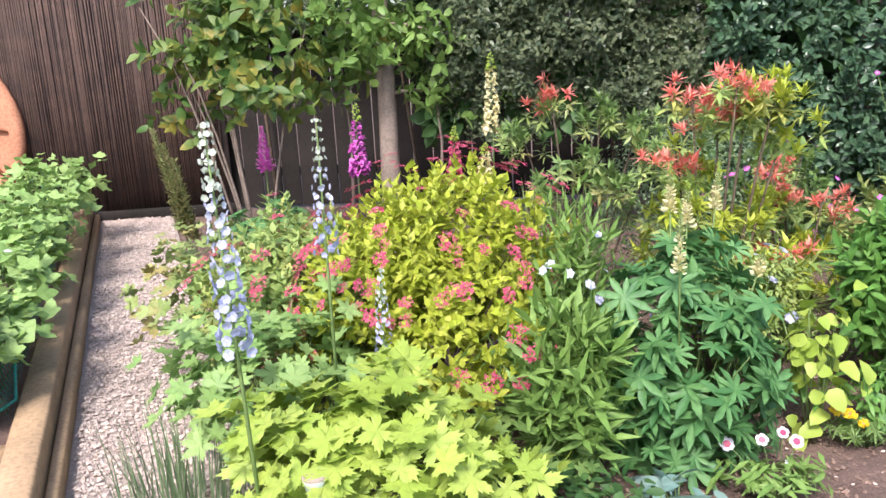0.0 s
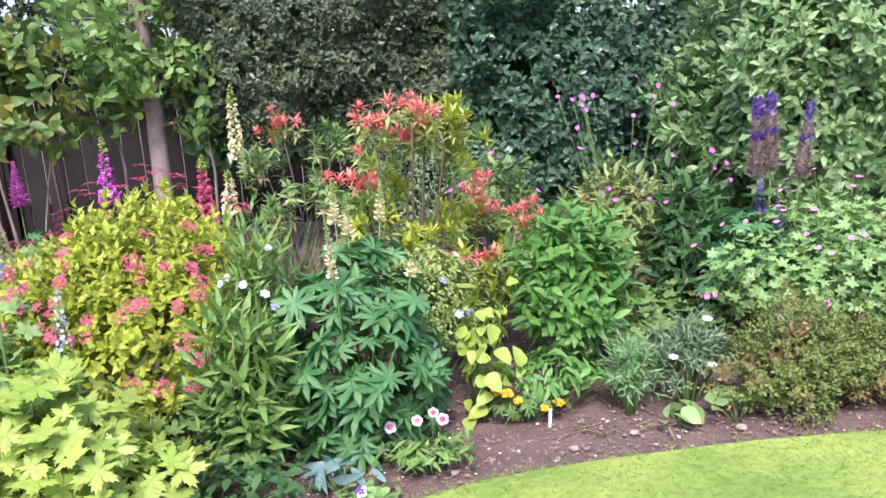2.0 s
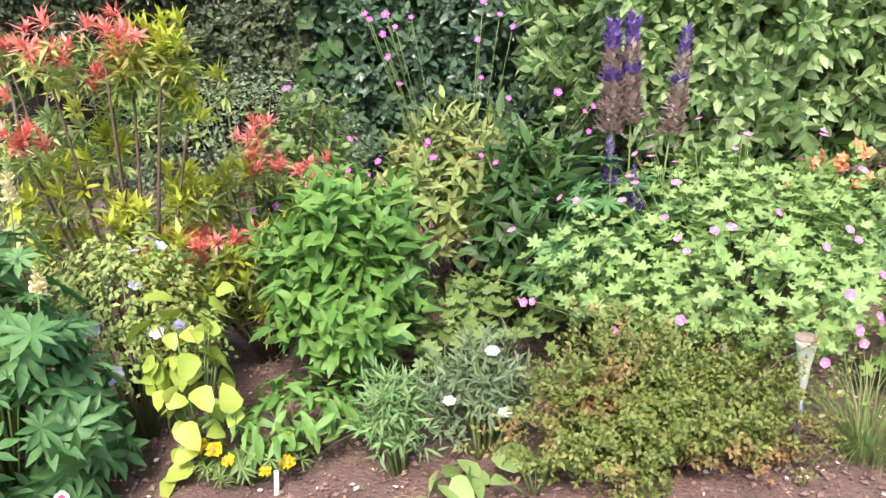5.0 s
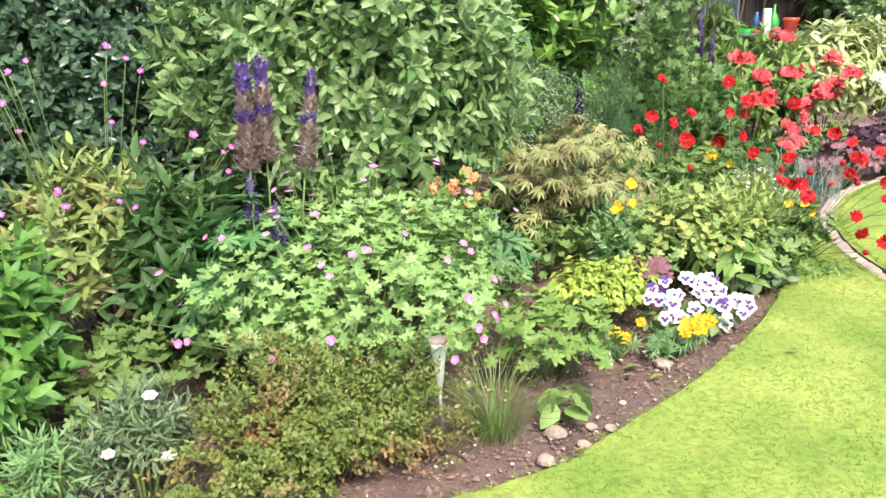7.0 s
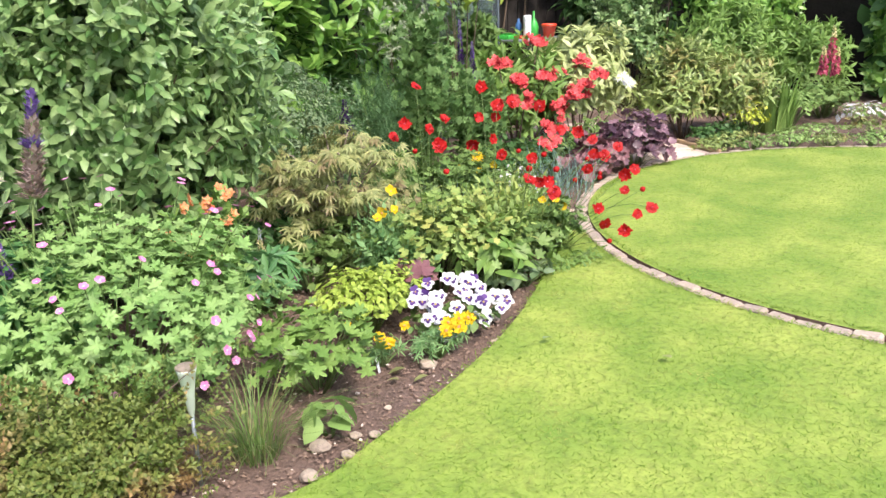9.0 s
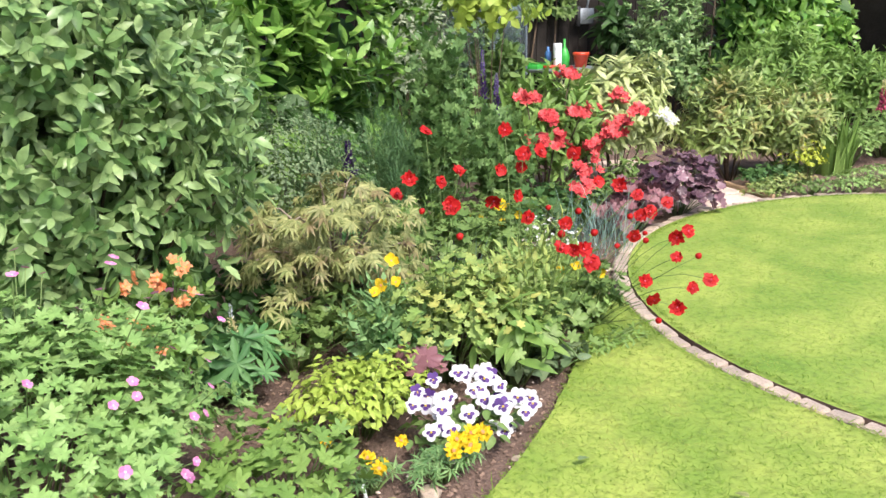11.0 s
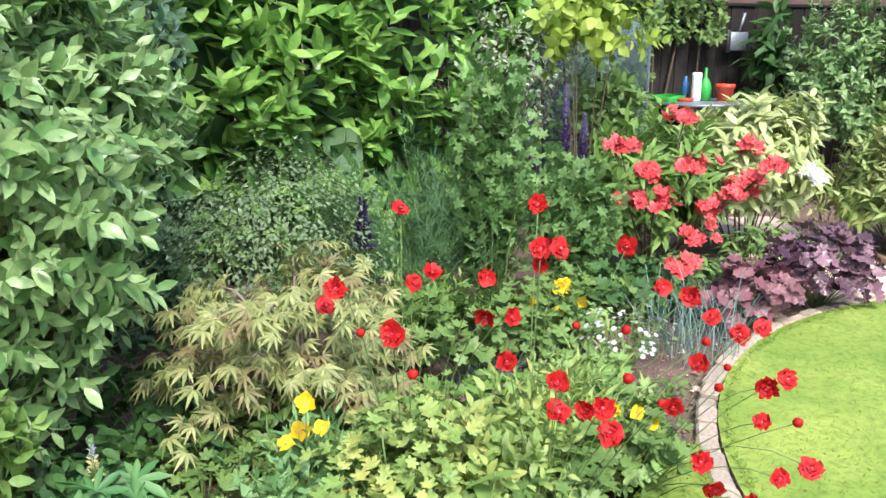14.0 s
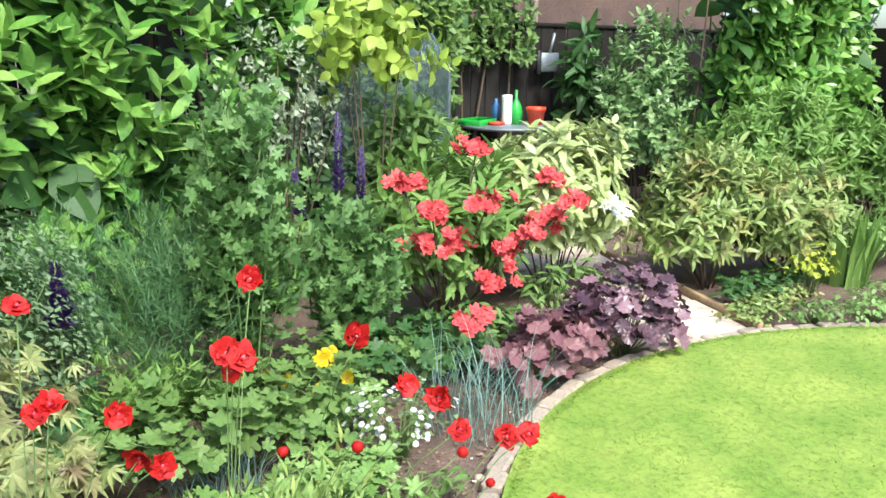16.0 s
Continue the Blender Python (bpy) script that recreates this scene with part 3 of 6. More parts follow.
def smooth_line(pts, steps=6):
    pts = np.array(pts, float)
    res = []
    for i in range(len(pts) - 1):
        p0, p1, p2, p3 = pts[max(i - 1, 0)], pts[i], pts[i + 1], pts[min(i + 2, len(pts) - 1)]
        for t in np.arange(steps) / steps:
            res.append(0.5 * (2 * p1 + (p2 - p0) * t + (2 * p0 - 5 * p1 + 4 * p2 - p3) * t * t + (3 * p1 - p0 - 3 * p2 + p3) * t ** 3))
    return np.array(res + [pts[-1]])


def arc(r, a0, a1, n):
    a = np.radians(np.linspace(a0, a1, n))
    return RING + r * np.c_[np.cos(a), np.sin(a)]


bed_line = smooth_line(EDGE)
bed_line[:, 1] += np.array([0.012 * noise.noise(Vector((q[0] * 9, 0, 2))) for q in bed_line])
main_lawn = np.concatenate([bed_line, arc(R_OUT + 0.01, 141, 388, 90), [(13.2, 3.3), (13.2, -7), (-6, -7)]])
disc_lawn = arc(R_IN + 0.011, 0, 356, 90)


def turf(name, label, line, top):
    bm = bmesh.new()
    vs = [bm.verts.new((a, b, top)) for a, b in line]
    low = [bm.verts.new((a, b, -0.02)) for a, b in line]
    f = bm.faces.new(vs)
    for i in range(len(vs)):
        j = (i + 1) % len(vs)
        bm.faces.new((vs[i], low[i], low[j], vs[j]))
    bmesh.ops.recalc_face_normals(bm, faces=bm.faces[:])
    bmesh.ops.triangulate(bm, faces=bm.faces[:])
    me = bpy.data.meshes.new(name)
    bm.to_mesh(me)
    bm.free()
    me.materials.append(LAWN)
    me.materials.append(SOIL)
    for p in me.polygons:
        p.material_index = 0 if abs(p.normal.z) > 0.5 else 1
    return tagged(new(name, me), label, "lawn", kind="structure")


turf("lawn", "mown lawn with a cut curving edge", main_lawn, 0.03)
turf("round_lawn", "round mown lawn inside a brick edging", disc_lawn, 0.035)


def inside(p, poly):
    x, y = p[:, 0], p[:, 1]
    hit = np.zeros(len(p), bool)
    a, b = poly, np.roll(poly, -1, 0)
    for (x1, y1), (x2, y2) in zip(a, b):
        k = ((y1 > y) != (y2 > y)) & (x < (x2 - x1) * (y - y1) / (y2 - y1 + 1e-12) + x1)
        hit ^= k
    return hit


def mown(name, label, spots, top):
    n = len(spots)
    bag = Bag()
    az = RNG.uniform(0, 2 * math.pi, n)
    h = RNG.uniform(0.006, 0.013, n)
    side = np.c_[np.cos(az), np.sin(az), np.zeros(n)] * RNG.uniform(0.0018, 0.0035, n)[:, None]
    tip = np.c_[RNG.normal(0, 0.02, (n, 2)), h]
    p = np.c_[spots, np.full(n, top - 0.004)]
    bag.add(np.stack([p - side, p + side, p + tip], 1), np.arange(n * 3).reshape(-1, 3))
    tagged(new(name, bag.mesh(name, [GRASS])), label, "grass", kind="stuff")


spots = np.c_[RNG.uniform(0.2, 6.4, 230000), RNG.uniform(-0.2, 3.7, 230000)]
spots = spots[inside(spots, main_lawn)]
mown("lawn_grass", "short bright green mown grass blades", spots, 0.03)
a, r = RNG.uniform(0, 2 * math.pi, 95000), (R_IN - 0.02) * np.sqrt(RNG.uniform(0, 1, 95000))
mown("round_lawn_grass", "short bright green mown grass blades", RING + np.c_[np.cos(a) * r, np.sin(a) * r], 0.035)
# longer grass along the cut edges
fringe = np.repeat(np.concatenate([bed_line[18:], arc(R_IN - 0.02, 0, 360, 500), arc(R_OUT + 0.02, 141, 300, 250)]), 9, 0)
fringe = fringe + RNG.normal(0, 0.012, fringe.shape)
mown("edge_grass", "longer grass blades along the lawn edge", fringe, 0.04)

# brick edging ring
brick_bag = Bag()
box_bag(brick_bag, (-0.058, -0.039, 0), (0.058, 0.039, 0.055), 0.01)
brick_me = brick_bag.mesh("brick", [BRICK], False)
edging = thing("brick_edging", "ring of weathered buff bricks set flush round the lawn", "edging", (RING[0], RING[1], 0), kind="structure")
for i in range(118):
    a = 2 * math.pi * (i + RNG.normal(0, 0.04)) / 118
    child("brick", brick_me, edging, pose((R_IN + 0.054 + RNG.normal(0, 0.005)) * math.cos(a), (R_IN + 0.054) * math.sin(a), -0.022 + RNG.normal(0, 0.005), RNG.normal(0, 2), RNG.normal(0, 2), math.degrees(a) + 90 + RNG.normal(0, 2.5)))

# paving between the round lawn and the table
path = thing("paved_path", "buff paving slabs leading from the lawn to the table", "path", (8.02, 4.56, 0), -22, kind="structure")
slab_bag = Bag()
box_bag(slab_bag, (-0.19, -0.14, -0.03), (0.19, 0.14, 0.03), 0.01)
slab_me = slab_bag.mesh("paving_slab", [SLAB], False)
for i in range(2):
    for j in range(7):
        child("paving_slab", slab_me, path, pose(0.4 * i, 0.3 * j, 0.0 + RNG.normal(0, 0.003), RNG.normal(0, 0.6), RNG.normal(0, 0.6), RNG.normal(0, 1)))
bag = Bag()
box_bag(bag, (0.63, -0.1, -0.03), (0.67, 1.9, 0.05), 0.006)
part("edging_board", bag, TIMBER, path, "pale timber edging board")

# gravel path beside the raised bed
ALONG, ACROSS = np.array((-0.449, 0.894)), np.array((0.894, 0.449))
ORIGIN = np.array((-1.24, 2.46))


def bed_point(s, d):
    """s metres up the gravel path from its near end, d to the right of the timber."""
    return ORIGIN + ALONG * s + ACROSS * d


bm = bmesh.new()
grid = [[bm.verts.new((*bed_point(s, d), 0.016)) for d in (-0.02, 0.2, 0.42, 0.62)] for s in (-1.6, 0, 1.3, 2.6, 3.9, 5.22)]
for i in range(5):
    for j in range(3):
        bm.faces.new((grid[i][j], grid[i][j + 1], grid[i + 1][j + 1], grid[i + 1][j]))
bmesh.ops.recalc_face_normals(bm, faces=bm.faces[:])
me = bpy.data.meshes.new("gravel_path")
bm.to_mesh(me)
bm.free()
me.materials.append(GRIT)
tagged(new("gravel_path", me), "gravel path beside the raised timber bed", "path", kind="structure")


def pebbles(name, label, category, places, sizes, mat, flat=0.6):
    bag = Bag()
    n = len(places)
    base = np.array([(1, 0, 0), (0, 1, 0), (-1, 0, 0), (0, -1, 0), (0.2, 0.1, 1), (0, 0, -0.8)], float)
    t = np.array([(0, 1, 4), (1, 2, 4), (2, 3, 4), (3, 0, 4), (1, 0, 5), (2, 1, 5), (3, 2, 5), (0, 3, 5)])
    az = RNG.uniform(0, 6.28, n)
    c, s = np.cos(az)[:, None], np.sin(az)[:, None]
    v = base[None] * RNG.uniform(0.6, 1.3, (n, 6, 1)) * (1, 0.75, flat) + RNG.normal(0, 0.12, (n, 6, 3))
    v = np.stack([v[..., 0] * c - v[..., 1] * s, v[..., 0] * s + v[..., 1] * c, v[..., 2]], -1) * np.asarray(sizes)[:, None, None]
    bag.add(v + places[:, None], t[None] + (np.arange(n) * 6)[:, None, None])
    return tagged(new(name, bag.mesh(name, [mat], False)), label, category, kind="stuff")


n = 15000
g = np.array([bed_point(s, d) for s, d in zip(RNG.uniform(-1.2, 5.2, n), RNG.uniform(0.02, 0.6, n))])
pebbles("gravel", "pale pinkish cream loose gravel", "gravel", np.c_[g, RNG.uniform(0.014, 0.028, n)], RNG.uniform(0.006, 0.015, n), GRAVEL)
n = 30000
c = np.c_[RNG.uniform(0.5, 7.5, n), RNG.uniform(2.1, 4.6, n)]
c = c[~inside(c, main_lawn) & (np.hypot(*(c - RING).T) > R_OUT + 0.02)]
pebbles("soil_crumbs", "crumbs of brown soil and bark", "soil", np.c_[c, np.full(len(c), 0.004)], RNG.uniform(0.002, 0.011, len(c)) * RNG.uniform(0.5, 1.5, len(c)), CRUMB)
k = RNG.permutation(len(c))[:900]
pebbles("bark_chips", "pale bark chips and grit scattered on the soil", "mulch", np.c_[c[k], np.full(900, 0.009)], RNG.uniform(0.004, 0.011, 900), GRAVEL, 0.4)

# loose stones and fallen leaves
for x, y, s in ((3.42, 2.62, 0.036), (3.55, 2.6, 0.02), (3.46, 2.52, 0.022), (3.6, 2.56, 0.02), (4.08, 2.84, 0.035), (4.42, 2.8, 0.025), (1.65, 2.57, 0.02), (1.9, 2.66, 0.018),
                (3.3, 2.5, 0.03), (3.75, 2.68, 0.014), (4.6, 2.98, 0.02), (1.2, 2.47, 0.016), (2.3, 2.62, 0.02), (6.3, 3.95, 0.02), (6.0, 3.9, 0.02)):
    bm = bmesh.new()
    bmesh.ops.create_icosphere(bm, subdivisions=2, radius=s)
    for v in bm.verts:
        v.co *= 1 + 0.35 * noise.noise(v.co * (1.2 / s) + Vector((x, y, 0)))
        v.co.z *= 0.55
    me = bpy.data.meshes.new("stone")
    bm.to_mesh(me)
    bm.free()
    me.materials.append(STONE)
    tagged(new("stone", me), "pale buff stone lying on the soil", "stone", "stones on the soil").matrix_basis = pose(x, y, s * 0.3, 0, 0, x * 300)
for x, y, s, m in ((4.497, 2.609, 0.05, "grey"), (4.696, 2.141, 0.05, "bronze"), (4.0, 2.75, 0.06, "bronze"), (3.98, 2.86, 0.07, "tan"), (3.9, 2.8, 0.05, "tan"), (7.2, 3.3, 0.05, "tan"), (7.9, 3.5, 0.05, "bronze"), (6.7, 3.0, 0.04, "tan"), (2.0, 2.6, 0.05, "tan")):
    bag = Bag()
    az = x * 7
    scatter(bag, BROAD, np.array([(0, 0, 0)]), np.array([(math.cos(az), math.sin(az), 0.1)]), np.array([(0.1, 0.2, 1)]), s)
    tagged(new("fallen_leaf", bag.mesh("fallen_leaf", [G[m]])), "curled fallen leaf lying on the ground", "leaf", "fallen leaves").matrix_basis = pose(x, y, 0.058 if y < 2.7 else 0.02)

# ---- boundaries ----
FENCE_TURN = 1.0
fence = thing("fence", "dark weathered timber boundary fence with vertical boards", "fence", (-0.2, 7.62, 0), FENCE_TURN, kind="structure")
board_bag = Bag()
box_bag(board_bag, (-0.085, 0, 0.0), (0.085, 0.02, 1.72), 0.004)
board_me = board_bag.mesh("board", [OLDWOOD], False)
for i in range(90):
    child("board", board_me, fence, pose(-2.6 + 0.18 * i, RNG.normal(0, 0.003), 0.02 + RNG.normal(0, 0.004), 0, 0, RNG.normal(0, 0.4)))
for z in (0.3, 1.5):
    bag = Bag()
    box_bag(bag, (-2.7, 0.022, z), (13.6, 0.07, z + 0.08), 0.004)
    part("rail", bag, OLDWOOD, fence)
bag = Bag()
box_bag(bag, (-2.7, -0.02, 1.725), (13.6, 0.05, 1.76), 0.004)
part("capping", bag, OLDWOOD, fence)

# reed screen in the corner: closely wired thin reeds
screen = thing("reed_screen", "dark brown reed screening fixed along the fence", "screen", (-3.35, 7.24, 0), 12, kind="structure")
reeds = [Bag() for _ in range(3)]
for i in range(300):
    x = -2.6 + i * 0.0117 + RNG.normal(0, 0.002)
    tube(reeds[i % 3], [(x, RNG.normal(0, 0.004), 0.08), (x + RNG.normal(0, 0.004), RNG.normal(0, 0.004), 1.0), (x + RNG.normal(0, 0.006), RNG.normal(0, 0.004), 2.7)], RNG.uniform(0.003, 0.0065), 4)
for b in reeds:
    tagged(part("reed", b, REED, screen), kind="stuff")
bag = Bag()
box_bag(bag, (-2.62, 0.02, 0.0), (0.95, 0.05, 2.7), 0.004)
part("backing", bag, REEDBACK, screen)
bag = Bag()
box_bag(bag, (-2.6, -0.1, -0.01), (1.0, -0.02, 0.1), 0.008)
part("base_board", bag, OLDWOOD, screen)
# plain side fences that close the garden
for nm, x, y, ln, turn in (("side_fence", 13.4, 2.0, 12.5, 90), ("side_fence", -6.1, 0.5, 14.5, 90), ("side_fence", 3.6, -7.1, 19.5, 0)):
    bag = Bag()
    box_bag(bag, (-ln / 2, -0.02, 0), (ln / 2, 0.02, 1.75), 0.004)
    ob = new(nm, bag.mesh(nm, [OLDWOOD], False))
    tagged(ob, "plain dark timber side fence", "fence", kind="structure").matrix_basis = pose(x, y, 0, 0, 0, turn)

# neighbour's brick wall seen over the fence
house = thing("neighbour_house", "brown brick house wall beyond the fence with a pale downpipe", "house", (12.6, 10.6, 0), -28)
bag = Bag()
box_bag(bag, (-3.2, 0, 0), (3.2, 0.25, 5.0), 0.01)
part("wall", bag, WALLBRICK, house)
bag = Bag()
box_bag(bag, (-3.4, -0.5, 5.0), (3.4, 0.6, 5.12), 0.02)
part("roof", bag, OLDWOOD, house)
bag = Bag()
tube(bag, [(0.35, -0.06, 0), (0.35, -0.06, 5.0)], 0.05, 10)
part("downpipe", bag, STONE, house)

# ---- raised bed with strawberries ----
raised = thing("raised_bed", "raised strawberry bed edged with sawn timber sleepers", "raised bed", (ORIGIN[0], ORIGIN[1], 0), math.degrees(math.atan2(ALONG[1], ALONG[0])))
for nm, lo, hi in (("sleeper", (-1.6, 0.0, -0.02), (5.15, 0.045, 0.10)), ("sleeper", (-1.6, 0.05, -0.02), (5.15, 0.17, 0.2)), ("cross_sleeper", (0.1, 0.175, -0.02), (0.2, 1.4, 0.16)), ("sleeper", (-1.6, 1.4, -0.02), (5.15, 1.5, 0.2))):
    bag = Bag()
    box_bag(bag, lo, hi, 0.01)
    part(nm, bag, TIMBER, raised)
bag = Bag()
box_bag(bag, (0.2, 0.176, 0.0), (5.1, 1.39, 0.15), 0.01)
part("bed_soil", bag, SOIL, raised)
straw_white = bloom_mesh("strawberry_flower", bloom_shape(5, 0.5, 0.1), F["white"], F["yellow"])
for s, d, r in ((0.42, -0.4, 0.24), (0.8, -0.34, 0.28), (1.35, -0.33, 0.3), (2.0, -0.33, 0.3), (2.7, -0.33, 0.32), (3.4, -0.3, 0.34), (4.2, -0.28, 0.38), (1.0, -0.95, 0.3), (1.9, -0.95, 0.3), (2.9, -0.95, 0.3), (3.9, -0.95, 0.3)):
    q = bed_point(s, d)
    ob, p, out = clump("strawberry_plant", "bright green strawberry plant in the raised bed", q, (r, r), 0.48 + 0.04 * s, lobed_shape(3, 0.35, 125, 0.2, 0.06), 0.11, 210, G["straw"], "strawberry plant", "strawberries", 0.1, 0.5)
    ob.location.z = 0.12
    if s < 2.5:
        blooms_on(ob, straw_white, p[:2] * 1.05, out[:2] + UP, 0.03)
net = thing("plant_netting", "teal plastic netting edge held round the strawberry plants", "netting", (*bed_point(0.3, -0.17), 0.2), math.degrees(math.atan2(ALONG[1], ALONG[0])))
bag = Bag()
tube(bag, [(0.0, 0.5, 0.02), (0.0, 0.1, 0.01), (0.15, 0.0, 0.02), (0.5, 0.02, 0.16), (1.2, 0.03, 0.13), (2.0, 0.0, 0.15), (3.0, 0.02, 0.13), (4.0, 0.05, 0.2), (4.5, 0.3, 0.3)], 0.007, 5)
part("edge_cord", bag, TEAL, net)
bag = Bag()
for i in range(90):
    x = 0.05 + i * 0.05
    tube(bag, [(x, 0.02, 0.0), (x + 0.04, 0.06, 0.14)], 0.0016, 3)
    tube(bag, [(x + 0.05, 0.02, 0.0), (x, 0.06, 0.14)], 0.0016, 3)
part("mesh_strands", bag, TEAL, net)
pot = thing("plant_pot", "shallow buff plant pot beside the strawberries", "pot", (*bed_point(0.33, -0.42), 0.15))
bag = Bag()
lathe(bag, ((0.0, 0.0), (0.11, 0.0), (0.14, 0.13), (0.145, 0.15), (0.13, 0.15), (0.12, 0.12), (0.0, 0.12)), 20)
part("bowl", bag, STONE, pot)

# terracotta plaque on the screen
plaque = thing("terracotta_plaque", "large round terracotta plaque with a raised relief", "wall plaque", (-4.95, 6.86, 0.88), 12)
plaque.matrix_basis = pose(-4.95, 6.86, 0.88, 0, 0, 12) @ Matrix.Scale(1.58, 4)
bag = Bag()
lathe(bag, ((0.0, 0.07), (0.2, 0.075), (0.36, 0.055), (0.46, 0.05), (0.52, 0.055), (0.545, 0.03), (0.545, 0.0), (0.0, 0.0)), 40)
ob = part("disc", bag, TERRA, plaque)
ob.matrix_basis = pose(0, 0, 0, 90, 0, 0)
for i in range(12):
    a = i * math.pi / 6
    bag = Bag()
    tube(bag, [(0.3 * math.cos(a), -0.07, 0.3 * math.sin(a)), (0.38 * math.cos(a + 0.12), -0.075, 0.38 * math.sin(a + 0.12)), (0.47 * math.cos(a), -0.06, 0.47 * math.sin(a))], (0.03, 0.025, 0.006), 6)
    part("raised_ray", bag, TERRA, plaque)

# ---- flowers used by several plants ----
def ruffled(shape, amount):
    v, a, b = shape
    return v + RNG.normal(0, amount, v.shape) * (np.linalg.norm(v, axis=1, keepdims=True) > 0.2), a, b


GEUM_SET = [bloom_mesh("geum_flower", ruffled(bloom_shape(8, 0.42, c, 3, 0.13), 0.05), F["red"], F["crimson"]) for c in (0.15, 0.35, 0.55)]
BUD_BAG = Bag()
lathe(BUD_BAG, [(0.02, -0.3), (0.32, -0.18), (0.46, 0.1), (0.36, 0.4), (0.16, 0.58), (0.01, 0.62)], 7)
GEUM_BUD = BUD_BAG.mesh("geum_bud", [F["red"]])
PINK5 = bloom_mesh("geranium_flower", bloom_shape(5, 0.5, 0.2), F["pink"], F["white"])
CAMPION = bloom_mesh("campion_flower", bloom_shape(5, 0.42, 0.1), F["magenta"], F["white"])
MARIGOLD = bloom_mesh("marigold_flower", ruffled(bloom_shape(8, 0.34, 0.3, 3, 0.25), 0.05), F["yellow"], F["orange"])
YELLOW4 = bloom_mesh("yellow_flower", ruffled(bloom_shape(4, 0.62, 0.6, 1, 0.25), 0.06), F["yellow"], F["orange"])
WHITE5 = bloom_mesh("white_flower", bloom_shape(6, 0.42, 0.1), F["white"], F["yellow"])
DIANTHUS = bloom_mesh("dianthus_flower", bloom_shape(5, 0.52, 0.08, 1, 0.55), F["white"], F["rose"])


def pansy_mesh(upper, lower, blotch):
    """A pansy facing +z with its chin towards -y: five petals, dark blotches, a yellow eye."""
    bag = Bag()
    for a, w, z, m in ((28, 0.42, 0.0, 0), (-28, 0.42, 0.006, 0), (98, 0.4, 0.02, 1), (-98, 0.4, 0.024, 1), (180, 0.52, 0.03, 1)):
        for s, mat, up in ((0.52, m, 0.0), (0.29, 2, 0.014)):
            if mat == 2 and m == 0:
                continue
            r = radians(a)
            ring = [(0.0, 0.0)] + [(w * math.sin(q) * (1 + RNG.normal(0, 0.05)), 0.56 - 0.5 * math.cos(q)) for q in np.linspace(0.5, 5.78, 9)]
            v = [(s * (x * math.cos(r) + y * math.sin(r)), s * (-x * math.sin(r) + y * math.cos(r)), z + up + 0.04 * s * math.sin(7 * x)) for x, y in ring]
            bag.add(v, [(0, i + 1, i) for i in range(1, 9)], mat)
    e = bag.n
    bag.add([(0, 0, 0.07)] + [(0.06 * math.cos(q), 0.06 * math.sin(q), 0.055) for q in np.arange(6) * math.pi / 3], [(0, 1 + i, 1 + (i + 1) % 6) for i in range(6)], 3)
    return bag.mesh("pansy_flower", [upper, lower, blotch, F["yellow"]])


PANSY = pansy_mesh(F["white"], F["white"], F["purple"])
PANSY_P = pansy_mesh(F["purple"], F["white"], F["purple"])


def pansy_pose(p, way, size, spin):
    z = Vector(way).normalized()
    x = Vector((0, 0, 1)).cross(z).normalized()
    m = Matrix((x, z.cross(x), z)).transposed().to_4x4()
    return Matrix.Translation(Vector(p)) @ m @ Matrix.Rotation(spin, 4, "Z") @ Matrix.Scale(size, 4)
AZALEA = bloom_mesh("azalea_cluster", ruffled(bloom_shape(6, 0.3, 0.55, 3, 0.2), 0.05), F["scarlet"], F["scarlet"])
ORANGE = bloom_mesh("orange_flower", ruffled(bloom_shape(5, 0.34, 0.55, 2, 0.12), 0.05), F["orange"], F["yellow"])
LILACB = bloom_mesh("lilac_flower", bloom_shape(6, 0.4, 0.2, 2), F["lilac"], F["white"])


def cluster_mesh(name, petal, n=26):
    """A flat head of many tiny flowers."""
    bag = Bag()
    a, r = RNG.uniform(0, 6.28, n), 0.5 * np.sqrt(RNG.uniform(0, 1, n))
    p = np.c_[np.cos(a) * r, np.sin(a) * r, 0.12 * (1 - 4 * r * r) + RNG.normal(0, 0.03, n)]
    for k in range(3):
        w = np.c_[np.cos(a * 3 + k * 2.1), np.sin(a * 3 + k * 2.1), np.full(n, 0.25)]
        scatter(bag, SMALL, p, w, UP + RNG.normal(0, 0.3, (n, 3)), 0.17)
    return bag.mesh(name, [petal])


SPIREA_F = [cluster_mesh("flower_head", F["crimson"]), cluster_mesh("flower_head", F["crimson"], 16)]


def facing(n, out, up=0.6):
    return unit(out + UP * up + RNG.normal(0, 0.25, out.shape))


# ---- back row: hedges and large shrubs ----
hedge("privet_hedge", "dark small-leaved evergreen hedge along the fence", -0.4, 2.5, 5.75, 1.3, 2.25, SMALL, 0.045, 4300, 7, G["hedge"], 0.09, 0.75)
hedge("ivy_hedge", "dark leafy growth over the fence behind the tree", -2.6, 0.2, 7.0, 0.5, 3.3, SMALL, 0.06, 1700, 7, G["hedge"], 0.1, 1.55)
hedge("holly_hedge", "glossy blue-green evergreen hedge along the fence", 1.5, 4.6, 5.3, 1.6, 2.2, OVATE, 0.058, 2900, 7, G["holly"], 0.09, 0.05)
hedge("laurel_hedge", "large-leaved bright green cherry laurel", 3.8, 6.9, 6.0, 1.2, 3.3, leaf_shape(0.2, 0.12, 0.14, 0.5), 0.155, 760, 8, G["laurel"], 0.17, 0.1, rise=1.0)
hedge("laurel_hedge", "tall green laurel hedge closing the far end", 10.7, 13.2, 5.6, 1.2, 2.3, leaf_shape(0.24, 0.22, 0.3), 0.13, 700, 7, G["laurel"], 0.12, 0.1)
